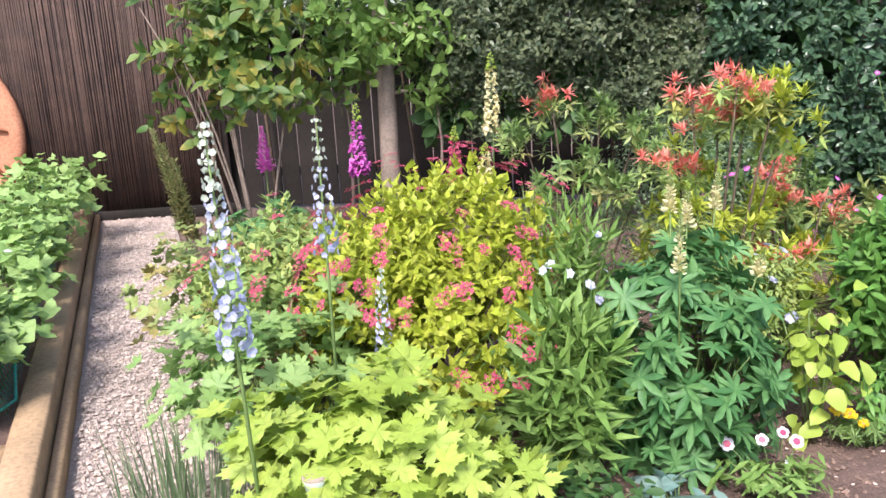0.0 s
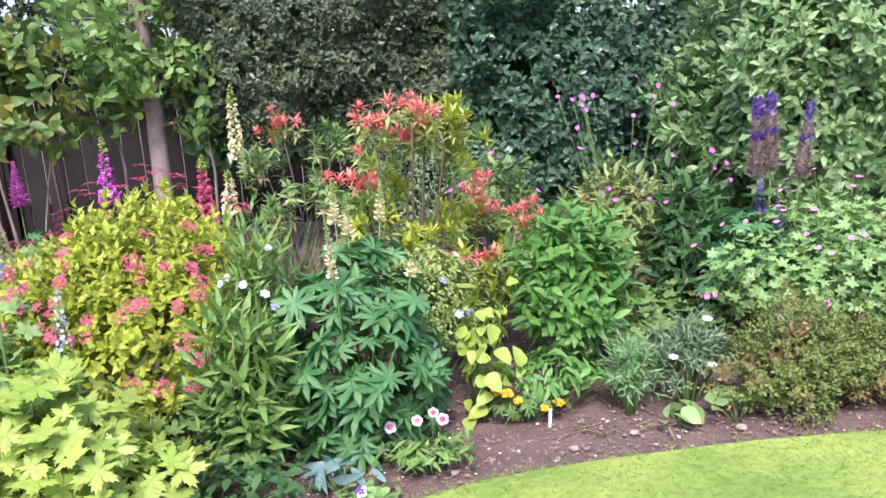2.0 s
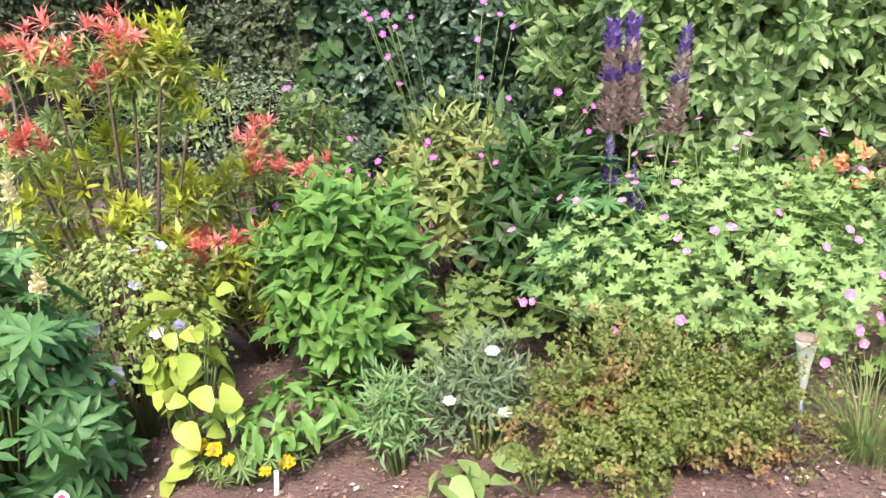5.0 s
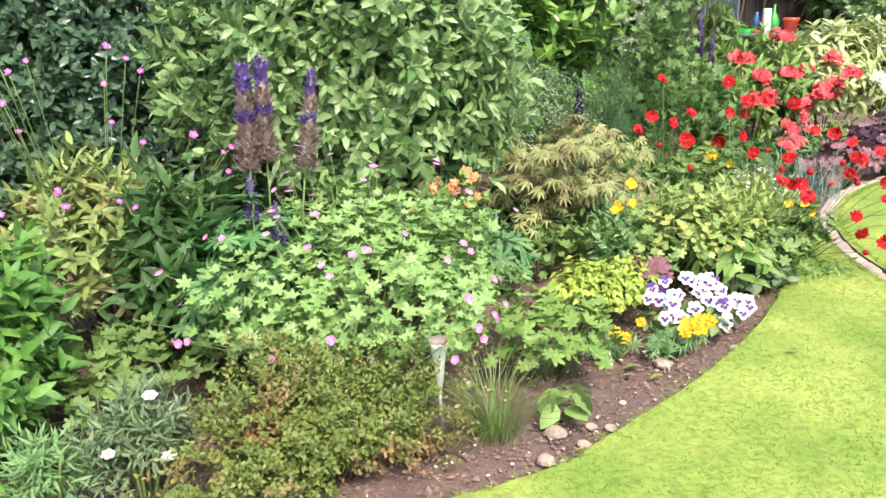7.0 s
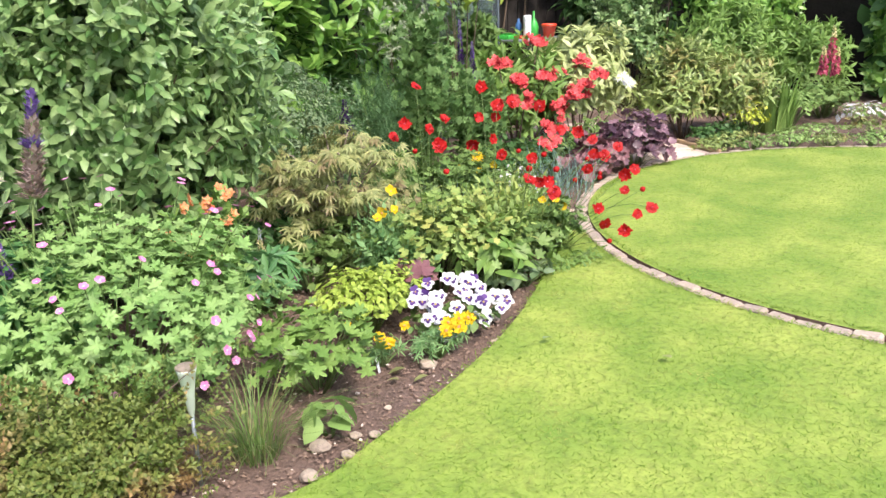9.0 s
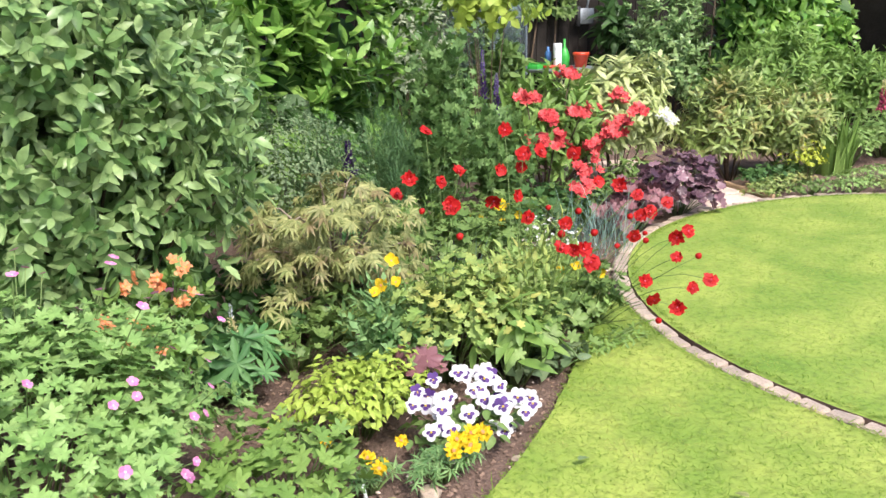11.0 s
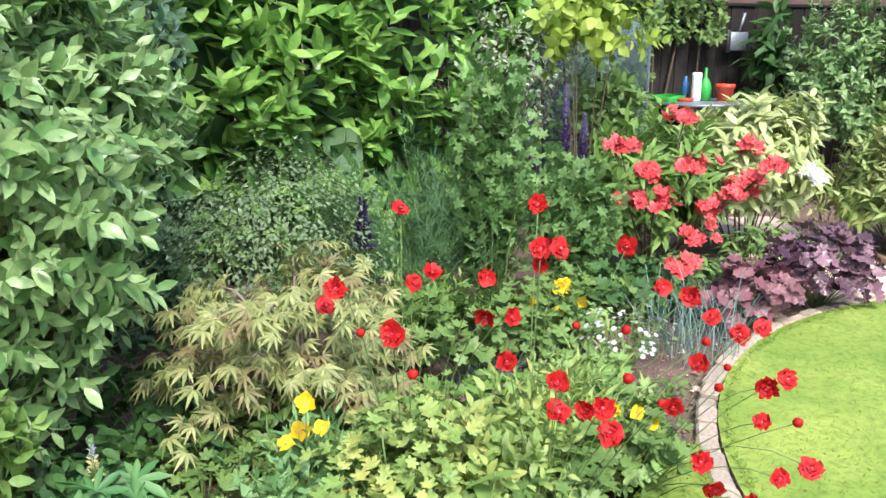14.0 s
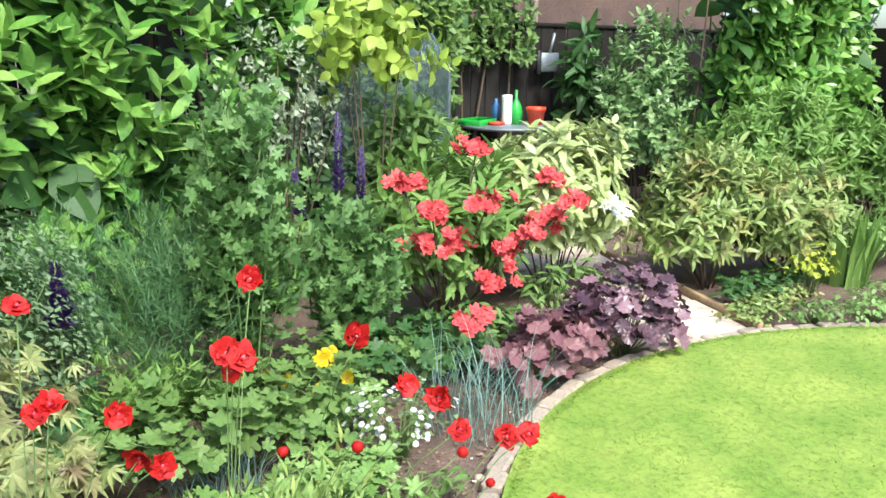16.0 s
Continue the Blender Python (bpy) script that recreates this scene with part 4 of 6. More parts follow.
hedge("climber", "leafy green climber covering the fence", 7.2, 9.0, 7.0, 0.5, 2.3, OVATE, 0.075, 900, 7, G["mid"], 0.1, 0.3)
hedge("climber", "leafy climber hanging over the top of the fence", 8.7, 10.15, 7.4, 0.4, 2.4, OVATE, 0.07, 420, 7, G["mid"], 0.1, 1.4)
hedge("laurel_hedge", "green laurel and climbers closing the far end", 10.9, 14.3, 3.2, 1.0, 2.3, leaf_shape(0.24, 0.22, 0.3), 0.12, 800, 7, G["laurel"], 0.12, 0.1, turn=-90)
bush("elaeagnus", "large rounded grey-green elaeagnus with oval leaves", (3.53, 4.42), (0.8, 0.72), 2.0, leaf_shape(0.22, 0.25, 0.3, 0.5), 0.066, 2300, 9, G["elae"], 0.3, 0.13, -0.9, (20, 80), 0.8, 0.15, stems=30, trunk=0.012)

# young tree with a bare trunk, its leaves overhead
tree = thing("tree", "young tree with a straight grey-brown trunk", "tree", (-0.66, 5.95, 0))
wood = Bag()
tube(wood, [(-0.02, 0, -0.05), (0.0, 0, 0.5), (0.01, 0.02, 1.2), (-0.01, 0.03, 1.9), (0, 0.03, 2.7)], (0.078, 0.07, 0.064, 0.06, 0.04), 14)
part("trunk", wood, BARK, tree)
leafy = Bag()
for i in range(15):
    a, z = i * 2.4, 1.1 + 0.095 * i
    ln = RNG.uniform(0.4, 0.8)
    b = np.array((math.cos(a) * ln, math.sin(a) * ln * 0.8, z + RNG.uniform(-0.22, 0.25)))
    c = bend((0, 0, z), b, 0.15, 6)
    limbs = Bag()
    tube(limbs, c, np.linspace(0.016, 0.004, 6), 5)
    part("limb", limbs, BARK, tree)
    tips = np.concatenate([c[2:] + RNG.normal(0, 0.09, (4, 3)) for _ in range(6)])
    sprigs(leafy, OVATE, tips, (b - (0, 0, z)) * (1, 1, 0.3) + RNG.normal(0, 0.35, tips.shape) - UP * 0.15, 7, 0.12, 0.085)
part("crown", leafy, G["fresh"], tree)
for x, y, h in ((-0.32, 6.0, 1.5), (-1.0, 6.1, 1.6)):
    ob = thing("sapling", "thin bare sapling stem beside the fence", "tree", (x, y, 0))
    bag = Bag()
    tube(bag, [(0, 0, -0.02), (0.04, 0, h * 0.5), (-0.02, 0.02, h)], (0.013, 0.011, 0.007), 6)
    part("stem", bag, BARK, ob)
    bag = Bag()
    tips = np.c_[RNG.normal(0, 0.12, (14, 2)), h - RNG.uniform(-0.2, 0.25, 14)]
    sprigs(bag, OVATE, tips, RNG.normal(size=tips.shape) + UP * 0.3, 6, 0.1, 0.08)
    part("leaves", bag, G["mid"], ob)

ob, t, o = bush("magnolia", "open shrub with yellowing green leaves by the reed screen", (-1.62, 5.75), (0.72, 0.4), 2.05, leaf_shape(0.27, 0.25, 0.3), 0.11, 130, 6, G["yellowing"], 0.75, 0.12, -0.8, (20, 80), 0.45, 0.1, BARK, 7, 0.5, trunk=0.012, inner=0.2)
ob = thing("tall_fruiting_stem", "upright pale seeding stem plant by the gravel", "plant", (-1.93, 5.3, 0))
for i in range(3):
    spire(ob, (0.02 * i, 0, 0.05), (-0.18 + 0.06 * i, 0, 1.0 - 0.1 * i), 0.07, SMALL, 0.055, 210, [G["tan"]], 0.75, 0.5, 30, "seed_head")

# ---- first border ----
ob, p, o = clump("delphinium", "lime-leaved delphinium with pale blue flower spikes", (-0.06, 2.1), (0.42, 0.28), 0.6, DELPH, 0.13, 430, G["lime"], group="delphiniums", lift=0.02)
bells = leaf_shape(0.36, 0.9, -0.2)
FLORET = bloom_shape(5, 0.5, 0.35, 1, 0.3)
FLORET = (FLORET[0], np.concatenate(FLORET[1:]))


def delphinium_spike(ob, foot, top, bare, n, r, size):
    """Open florets in loose whorls on short stalks, bluer below and white buds at the tip."""
    foot, top = np.asarray(foot, float), np.asarray(top, float)
    way = top - foot
    stem = Bag()
    tube(stem, [foot, foot + way * 0.5, top], (0.006, 0.005, 0.002), 6)
    part("flower_stem", stem, STEM, ob)
    bag = Bag()
    g = np.repeat(np.linspace(0, 1, n // 4), 4)[:n] + RNG.normal(0, 0.006, n // 4 * 4)
    m = len(g)
    az = np.arange(m) * 1.571 + np.repeat(np.arange(m // 4), 4) * 0.7 + RNG.normal(0, 0.2, m)
    out = np.c_[np.cos(az), np.sin(az), np.full(m, 0.25)]
    root = foot + way * (bare + (1 - bare) * g)[:, None]
    p = root + out * (r * (1 - 0.7 * g))[:, None] * RNG.uniform(0.8, 1.1, m)[:, None]
    for a, b in zip(root[::2], p[::2]):
        tube(bag, [a, b], 0.0014, 3, 2)
    for k, mat in ((g < 0.4, 0), ((g >= 0.4) & (g < 0.7), 1), (g >= 0.7, 3)):
        scatter(bag, FLORET, p[k], UP + RNG.normal(0, 0.3, (k.sum(), 3)), out[k] + RNG.normal(0, 0.25, (k.sum(), 3)), size * (1 - 0.5 * g[k]) * RNG.uniform(0.85, 1.15, k.sum()), mat)
    part("flower_spike", bag, [F["sky"], F["lilac"], STEM, F["bud"]], ob)


delphinium_spike(ob, (-0.25, -0.24, 0.1), (-0.272, -0.27, 1.3), 0.55, 112, 0.038, 0.028)
delphinium_spike(ob, (-0.18, 0.3, 0.15), (-0.178, 0.33, 1.25), 0.64, 60, 0.036, 0.024)
delphinium_spike(ob, (-0.05, 0.4, 0.05), (-0.054, 0.486, 0.75), 0.5, 68, 0.032, 0.024)
clump("delphinium", "leafy green delphinium foliage beside the gravel path", (-0.52, 2.6), (0.36, 0.45), 0.72, DELPH, 0.11, 380, G["gera"], group="delphiniums", lift=0.02)
clump("cranesbill", "green cranesbill foliage with bronze tints beside the gravel", (-0.95, 3.65), (0.5, 0.6), 0.68, LOBED, 0.085, 520, G["olive"])
clump("cranesbill", "low green leafy plant at the border front", (-0.55, 1.8), (0.2, 0.18), 0.26, JAGGED, 0.07, 200, G["fresh"])
ob = thing("lavender", "grey-green upright lavender stems by the gravel", "lavender", (-0.74, 2.3, 0))
bag = Bag()
blades(bag, 150, 0.2, 0.45, 0.35, 0.006)
part("stems", bag, G["grey"], ob)

ob, t, o = bush("spirea", "golden-leaved spirea covered in rosy pink flower heads", (-0.02, 3.02), (0.52, 0.46), 0.98, SMALL, 0.04, 1250, 9, G["gold"], 0.02, 0.09, -0.6, (20, 80), 0.75, 0.5, stems=40, trunk=0.005)
t, o = skin(210, (0, 0, 0.5), (0.52, 0.46, 0.48), -0.3, -0.02 * 3.1, 0.25, 1.1)
for i in range(210):
    child("flower_head", SPIREA_F[i % 2], ob, face_up(t[i], unit(o[i] + UP * 0.4), RNG.uniform(0.03, 0.068), i))
ob, t, o = bush("spirea", "second golden spirea with bronze young leaves", (-0.55, 3.15), (0.4, 0.4), 0.85, SMALL, 0.042, 560, 9, G["mixed"], 0.02, 0.09, -0.6, stems=25, trunk=0.005)
t, o = skin(46, (0, 0, 0.435), (0.4, 0.4, 0.415), 0.0, -0.55 * 3.1, 0.25, 1.06)
for i in range(46):
    child("flower_head", SPIREA_F[i % 2], ob, face_up(t[i], unit(o[i] + UP * 0.8), RNG.uniform(0.045, 0.075), i))

# foxgloves and lupins at the back
tubes_ = leaf_shape(0.42, 0.9, 0.3)
for x, y, h, m, r, sh in ((0.14, 4.66, 1.39, "cream", 0.055, 0.33), (-0.62, 4.65, 1.15, "magenta", 0.06, 0.38), (-0.08, 4.68, 1.0, "rose", 0.045, 0.4), (0.1, 4.5, 0.92, "cream", 0.045, 0.3)):
    ob, p, o = clump("foxglove", f"tall foxglove with {m} flower spike", (x, y), (0.22, 0.2), 0.35, LANCE, 0.2, 34, G["mid"], group="foxgloves")
    spire(ob, (0, 0, 0.1), (0.02, 0, h), r, tubes_, 0.054, 58, [F[m], F[m], F[m], G["lime"]], sh, 0.3, -20)
ob, p, o = clump("lupin", "lupin with a magenta flower spike", (-1.25, 4.95), (0.28, 0.28), 0.55, PALM, 0.1, 80, G["lupin"], group="lupins")
spire(ob, (0, 0, 0.2), (0.0, 0, 1.02), 0.075, SMALL, 0.05, 150, [F["magenta"]], 0.35, 0.25)
ob = thing("ornamental_grass", "arching ornamental grass with reddish tips", "grass", (0.4, 4.02, 0))
bag = Bag()
blades(bag, 300, 0.12, 0.85, 0.7, 0.007)
blades(bag, 170, 0.12, 0.95, 0.85, 0.006, 1)
part("leaves", bag, [G["mid"], G["plum"]], ob)

# pieris with coral young leaves
def pieris(at, h, heads, label, tone="gold"):
    ob = thing("pieris", label, "shrub", (*at, 0), 0, "pieris")
    old, young, red = Bag(), Bag(), Bag()
    for (x, y, z, c) in heads:
        e = np.array((x, y, z))
        wood = Bag()
        tube(wood, bend((x * 0.15, y * 0.15, -0.02), e, 0.1), np.linspace(0.008, 0.004, 5), 5)
        part("branch", wood, TWIG, ob)
        tips = e + RNG.normal(0, 0.055, (9, 3)) * (1, 1, 0.7)
        ways = UP * 0.8 + RNG.normal(0, 0.45, tips.shape)
        whorls(old, slim_shape(0.13), tips - UP * 0.06, ways, 12, 0.064, (55, 115))
        whorls(red if c else young, slim_shape(0.12 if c else 0.14), tips, ways, 22 if c else 17, 0.046 if c else 0.058, (10, 95))
    part("old_leaves", old, G["olive"] if tone == "mid" else G["mixed"], ob)
    part("young_leaves", young, G[tone], ob, "paler young leaves")
    part("coral_leaves", red, G["redtip"], ob, "coral red young leaf rosettes")
    return ob


pieris((1.08, 3.45), 1.2, ((-0.09, -0.1, 1.19, 1), (0.08, -0.07, 1.23, 1), (0.04, 0.05, 1.11, 1), (0.24, -0.02, 1.2, 0), (0.3, 0.05, 1.06, 0), (0.14, 0.0, 1.18, 0), (-0.17, -0.22, 1.01, 1), (-0.02, 0.1, 0.92, 0), (-0.15, -0.1, 0.8, 0), (0.2, 0.1, 0.72, 0), (0.05, -0.05, 0.66, 0), (0.2, -0.1, 0.55, 0), (-0.2, 0.0, 0.6, 0), (0.0, 0.1, 0.5, 0), (0.3, 0.0, 0.42, 0)), "pieris shrub topped with coral red young leaves")
pieris((1.5, 3.7), 0.75, ((-0.05, 0.23, 0.8, 1), (0.0, 0.18, 0.69, 1), (0.15, 0.15, 0.67, 1), (-0.11, -0.24, 0.51, 1), (-0.24, -0.2, 0.55, 1), (0.0, -0.1, 0.45, 0), (-0.25, 0.05, 0.62, 0), (-0.1, 0.05, 0.66, 0), (-0.3, -0.15, 0.42, 0), (-0.35, 0.1, 0.5, 0), (0.1, 0.2, 0.5, 0), (-0.1, -0.15, 0.3, 0), (0.1, 0.0, 0.35, 0), (-0.3, -0.3, 0.3, 0)), "low pieris with coral flower-like young leaves")
pieris((0.62, 4.35), 1.1, ((-0.15, -0.05, 1.14, 1), (0.1, 0, 1.06, 0), (0.3, 0.1, 1.0, 0), (-0.3, 0.1, 0.95, 0), (0.0, -0.2, 0.85, 0), (0.35, -0.1, 0.85, 0), (0.15, -0.2, 0.75, 0), (-0.2, -0.2, 0.7, 0)), "older pieris with dull green leaves and one red tip", "mid")

# leafy golden rod and lilies between the spirea and the lupin
ob, t, o = bush("golden_rod", "upright leafy green perennial with slender leaves", (0.47, 2.6), (0.17, 0.22), 0.66, SLIM, 0.11, 120, 12, G["fresh"], 0.02, 0.3, -0.5, (25, 80), 0.6, 0.9, STEM, 30, trunk=0.005, category="perennial")
ob, t, o = bush("campanula", "tall thin green stems with pale buds", (0.5, 2.84), (0.15, 0.14), 0.98, SLIM, 0.065, 60, 14, G["fresh"], 0.25, 0.3, -0.5, (15, 60), 0.6, 1.4, STEM, 30, trunk=0.003, category="perennial")
blooms_on(ob, LILACB, t[:10] + o[:10] * 0.02, facing(10, o[:10]), 0.035)

# yellow lupin
ob, p, o = clump("lupin", "leafy lupin with pale yellow flower spikes", (0.87, 2.82), (0.34, 0.3), 0.76, PALM, 0.1, 300, G["lupin"], group="lupins", near=0.72, low=-0.95, stalks=40, lift=-0.1, rough=0.25)
for x, y, h, sh in ((-0.05, -0.25, 0.96, 0.32), (-0.04, 0.03, 1.03, 0.2), (0.01, -0.02, 0.98, 0.2), (0.14, 0.13, 1.01, 0.2), (0.25, -0.07, 0.76, 0.18)):
    spire(ob, (x * 0.5, y * 0.5, 0.2), (x, y, h), 0.026, bells, 0.025, 50, [F["cream"], F["cream"], G["pale"], G["lime"]], sh, 0.22)
ob, p, o = clump("hebe", "mounded small-leaved hebe with white flowers", (1.14, 3.17), (0.3, 0.2), 0.68, SMALL, 0.024, 3200, G["mixed"], rough=0.25, near=0.65)
blooms_on(ob, LILACB, p[:26] * (1, 1, 1.02), facing(26, o[:26]), 0.045)
clump("heart_leaved_shrub", "small shrub with yellow-green heart-shaped leaves", (1.37, 2.95), (0.15, 0.14), 0.58, HEART, 0.074, 80, G["lime"], "shrub", low=-0.9, tilt=0.7, stalks=12)
ob, t, o = bush("phlox", "dense leafy phlox with pointed mid-green leaves", (1.81, 3.32), (0.27, 0.26), 0.82, leaf_shape(0.2, 0.3, 0.35), 0.072, 270, 11, G["phlox"], 0.06, 0.22, -0.6, (30, 100), 0.65, 0.9, STEM, 40, trunk=0.005, category="perennial")
ob, p, o = clump("grey_hebe", "rounded grey-green evergreen shrub behind the border", (1.3, 4.6), (0.62, 0.42), 0.97, SMALL, 0.026, 8500, G["grey"], "shrub", rough=0.2, near=0.75, low=-0.4)
ob, t, o = bush("leucothoe", "bronze-green arching shrub with small magenta campion flowers", (2.25, 4.1), (0.42, 0.35), 0.85, LANCE, 0.08, 200, 9, G["olive"], 0.1, 0.2, -0.5, (25, 85))
places = np.c_[RNG.normal(0, 0.28, 34), RNG.normal(-0.15, 0.2, 34), RNG.uniform(0.45, 1.25, 34)]
blooms_on(ob, CAMPION, places, facing(34, np.tile((0, -1.0, 0.2), (34, 1))), 0.028, stalk_from=0.3)
ob, t, o = bush("campion", "loose red campion with magenta flowers", (1.6, 4.3), (0.3, 0.25), 0.92, OVATE, 0.05, 120, 7, G["mid"], 0.05, category="perennial")
blooms_on(ob, CAMPION, t[:30] + o[:30] * 0.06, facing(30, o[:30]), 0.035)
bush("willow_leaved_plant", "dark leafy stems with narrow leaves", (2.5, 3.75), (0.25, 0.25), 0.85, LANCE, 0.09, 90, 10, G["deep"], 0.05, 0.3, -0.5, (25, 80), 0.6, 0.9, STEM, category="perennial")
clump("astrantia", "low spreading green foliage in the border", (2.2, 3.45), (0.45, 0.3), 0.34, LOBED, 0.065, 330, G["mid"])
clump("cranesbill", "dark green low leaves over the soil", (1.65, 2.98), (0.25, 0.18), 0.26, LANCE, 0.075, 220, G["phlox"])

# tall purple lupins
ob, p, o = clump("lupin", "tall lupin going over with purple flower spikes", (2.74, 3.42), (0.3, 0.17), 0.72, PALM, 0.085, 260, G["lupin"], group="lupins", low=-0.5)
LUP = [F["brown"]] * 5 + [F["violet"]] + [F["brown"]] * 2 + [F["violet"]] * 3
spire(ob, (-0.02, 0.05, 0.3), (0.0, 0.1, 1.17), 0.07, SMALL, 0.05, 230, LUP, 0.42, 0.6)
spire(ob, (0.03, 0.05, 0.3), (0.07, 0.12, 1.18), 0.066, SMALL, 0.048, 220, LUP, 0.4, 0.6)
spire(ob, (0.1, 0.0, 0.3), (0.25, 0.1, 1.14), 0.056, SMALL, 0.046, 210, LUP, 0.42, 0.5)
spire(ob, (-0.06, -0.1, 0.3), (-0.04, -0.02, 0.82), 0.036, SMALL, 0.032, 60, [F["violet"]], 0.3, 0.4)
spire(ob, (0.02, -0.1, 0.3), (0.03, -0.06, 0.72), 0.034, SMALL, 0.03, 55, [F["violet"]], 0.35, 0.4)

# hardy geranium
ob, p, o = clump("geranium", "wide pale green geranium dotted with pink flowers", (3.07, 3.34), (0.56, 0.46), 0.68, toothed_shape(5, 150, 0.2), 0.062, 2700, G["cranes"], rough=0.28, near=0.6, low=-0.4, stalks=60)
p, o = skin(90, (0, 0, 0.34), (0.56, 0.46, 0.33), -0.1, 3.07 * 2.3 + 3.34, 0.28, 1.12)
blooms_on(ob, PINK5, p + UP * (RNG.uniform(0, 0.1, (90, 1)) * (o[:, 2:] > 0.5)), facing(90, o, 0.4), 0.029, stalk_from=0.75)
ob, t, o = bush("orange_azalea", "small azalea with orange flowers", (3.62, 3.74), (0.22, 0.12), 0.66, OVATE, 0.055, 46, 7, G["fresh"], 0.1)
for x, z in ((3.523, 0.637), (3.692, 0.648), (3.611, 0.6), (3.669, 0.536), (3.499, 0.49), (3.546, 0.5), (3.407, 0.533), (3.397, 0.43), (3.557, 0.372), (3.483, 0.42)):
    for k in range(4):
        child("flower", ORANGE, ob, face_up((x - 3.62 + RNG.normal(0, 0.016), -0.12 + RNG.normal(0, 0.012), z + RNG.normal(0, 0.012)), (RNG.normal(0, 0.5), -0.6, 0.5), 0.042, RNG.uniform(0, 6)))

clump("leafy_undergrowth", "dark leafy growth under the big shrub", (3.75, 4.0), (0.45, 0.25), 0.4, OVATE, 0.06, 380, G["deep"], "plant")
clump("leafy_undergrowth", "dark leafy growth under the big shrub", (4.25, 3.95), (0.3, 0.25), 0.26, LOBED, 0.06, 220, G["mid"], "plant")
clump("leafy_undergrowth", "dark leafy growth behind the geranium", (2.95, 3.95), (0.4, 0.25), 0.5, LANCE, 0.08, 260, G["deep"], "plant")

# border front
ob, t, o = bush("box_shrub", "low spreading shrub with small green and bronze leaves", (2.67, 2.74), (0.41, 0.23), 0.44, SMALL, 0.018, 1900, 9, G["box"], -0.06, 0.05, -0.75, near=0.5, rough=0.5, stems=60, trunk=0.004)
ob, t, o = bush("silver_cineraria", "feathery grey-green plant with white buds", (2.2, 2.9), (0.18, 0.13), 0.4, slim_shape(0.1), 0.045, 120, 12, G["grey"], 0.0, 0.1, -0.4, (25, 80), 0.6, 0.6, STEM, category="perennial")
blooms_on(ob, WHITE5, [(0.02, -0.14, 0.4), (-0.1, -0.1, 0.24), (0.05, -0.12, 0.2)], [(0, -0.3, 1)] * 3, 0.04)
bush("silver_cineraria", "small feathery grey plant at the border front", (1.95, 2.86), (0.13, 0.12), 0.36, slim_shape(0.09), 0.042, 80, 12, G["bluegreen"], 0.0, 0.1, -0.4, category="perennial", twig=STEM)
clump("plantain", "broad-leaved young plant on bare soil", (2.31, 2.68), (0.1, 0.08), 0.14, BROAD, 0.11, 9, G["gera"], "plant", tilt=0.4, stalks=6)
clump("plantain", "broad-leaved young plant on bare soil", (2.1, 2.7), (0.1, 0.08), 0.08, BROAD, 0.09, 12, G["gera"], "plant", tilt=0.4, stalks=6)
clump("plantain", "broad-leaved young plant on bare soil", (3.5, 2.68), (0.09, 0.08), 0.13, BROAD, 0.1, 12, G["gera"], "plant", tilt=0.4, stalks=6)
ob, p, o = clump("marigold", "low marigold with yellow flowers", (1.52, 2.86), (0.17, 0.09), 0.12, CUT, 0.05, 90, G["mid"], group="marigolds")
blooms_on(ob, MARIGOLD, [(-0.12, -0.02, 0.14), (-0.08, -0.04, 0.135), (-0.04, -0.06, 0.11), (0.06, -0.08, 0.08), (0.12, -0.06, 0.09), (0.11, 0.02, 0.13)], [(0, -0.5, 1)] * 6, 0.045)
ob, p, o = clump("dianthus", "low grey-leaved dianthus with white and crimson flowers", (1.12, 2.5), (0.16, 0.1), 0.13, SLIM, 0.09, 150, G["fresh"])
blooms_on(ob, DIANTHUS, [(-0.14, 0.08, 0.15), (0.05, 0, 0.2), (0.02, 0.04, 0.21), (-0.04, 0.05, 0.18)], [(0, -0.8, 0.7)] * 4, 0.042, stalk_from=0.5)
ob, p, o = clump("viola", "small viola with purple and white flowers", (0.88, 2.3), (0.12, 0.08), 0.07, BROAD, 0.06, 30, G["gera"])
blooms_on(ob, PANSY_P, [(0.0, -0.04, 0.08)], [(0, -0.8, 0.6)], 0.05)
clump("iris_leaves", "glaucous strap leaves at the border front", (0.8, 2.42), (0.16, 0.1), 0.12, LANCE, 0.14, 14, G["blue"], "plant")
clump("ground_cover", "low green leafy ground cover at the border front", (0.35, 2.2), (0.42, 0.26), 0.24, OVATE, 0.055, 420, G["deep"])
clump("astilbe", "ferny dark green foliage at the border front", (0.28, 2.42), (0.28, 0.18), 0.3, JAGGED, 0.08, 130, G["mid"])
ob = thing("sedge", "tuft of fine green sedge by the geranium", "grass", (3.25, 2.72, 0))
bag = Bag()
blades(bag, 170, 0.07, 0.36, 1.3, 0.0032)
blades(bag, 40, 0.07, 0.36, 1.3, 0.003, 1)
part("leaves", bag, [G["mid"], G["tan"]], ob)
for x, y, z, turn in ((1.6, 2.79, 0.07, 8), (1.2, 2.66, 0.05, -6), (3.92, 2.95, 0.06, -8)):
    bag = Bag()
    box_bag(bag, (-0.007, -0.001, -0.04), (0.007, 0.001, z), 0.0006)
    tagged(new("plant_label", bag.mesh("plant_label", [WHITEP])), "white plastic plant label stuck in the soil", "plant label", "plant labels").matrix_basis = pose(x, y, 0, -6, turn, 20)


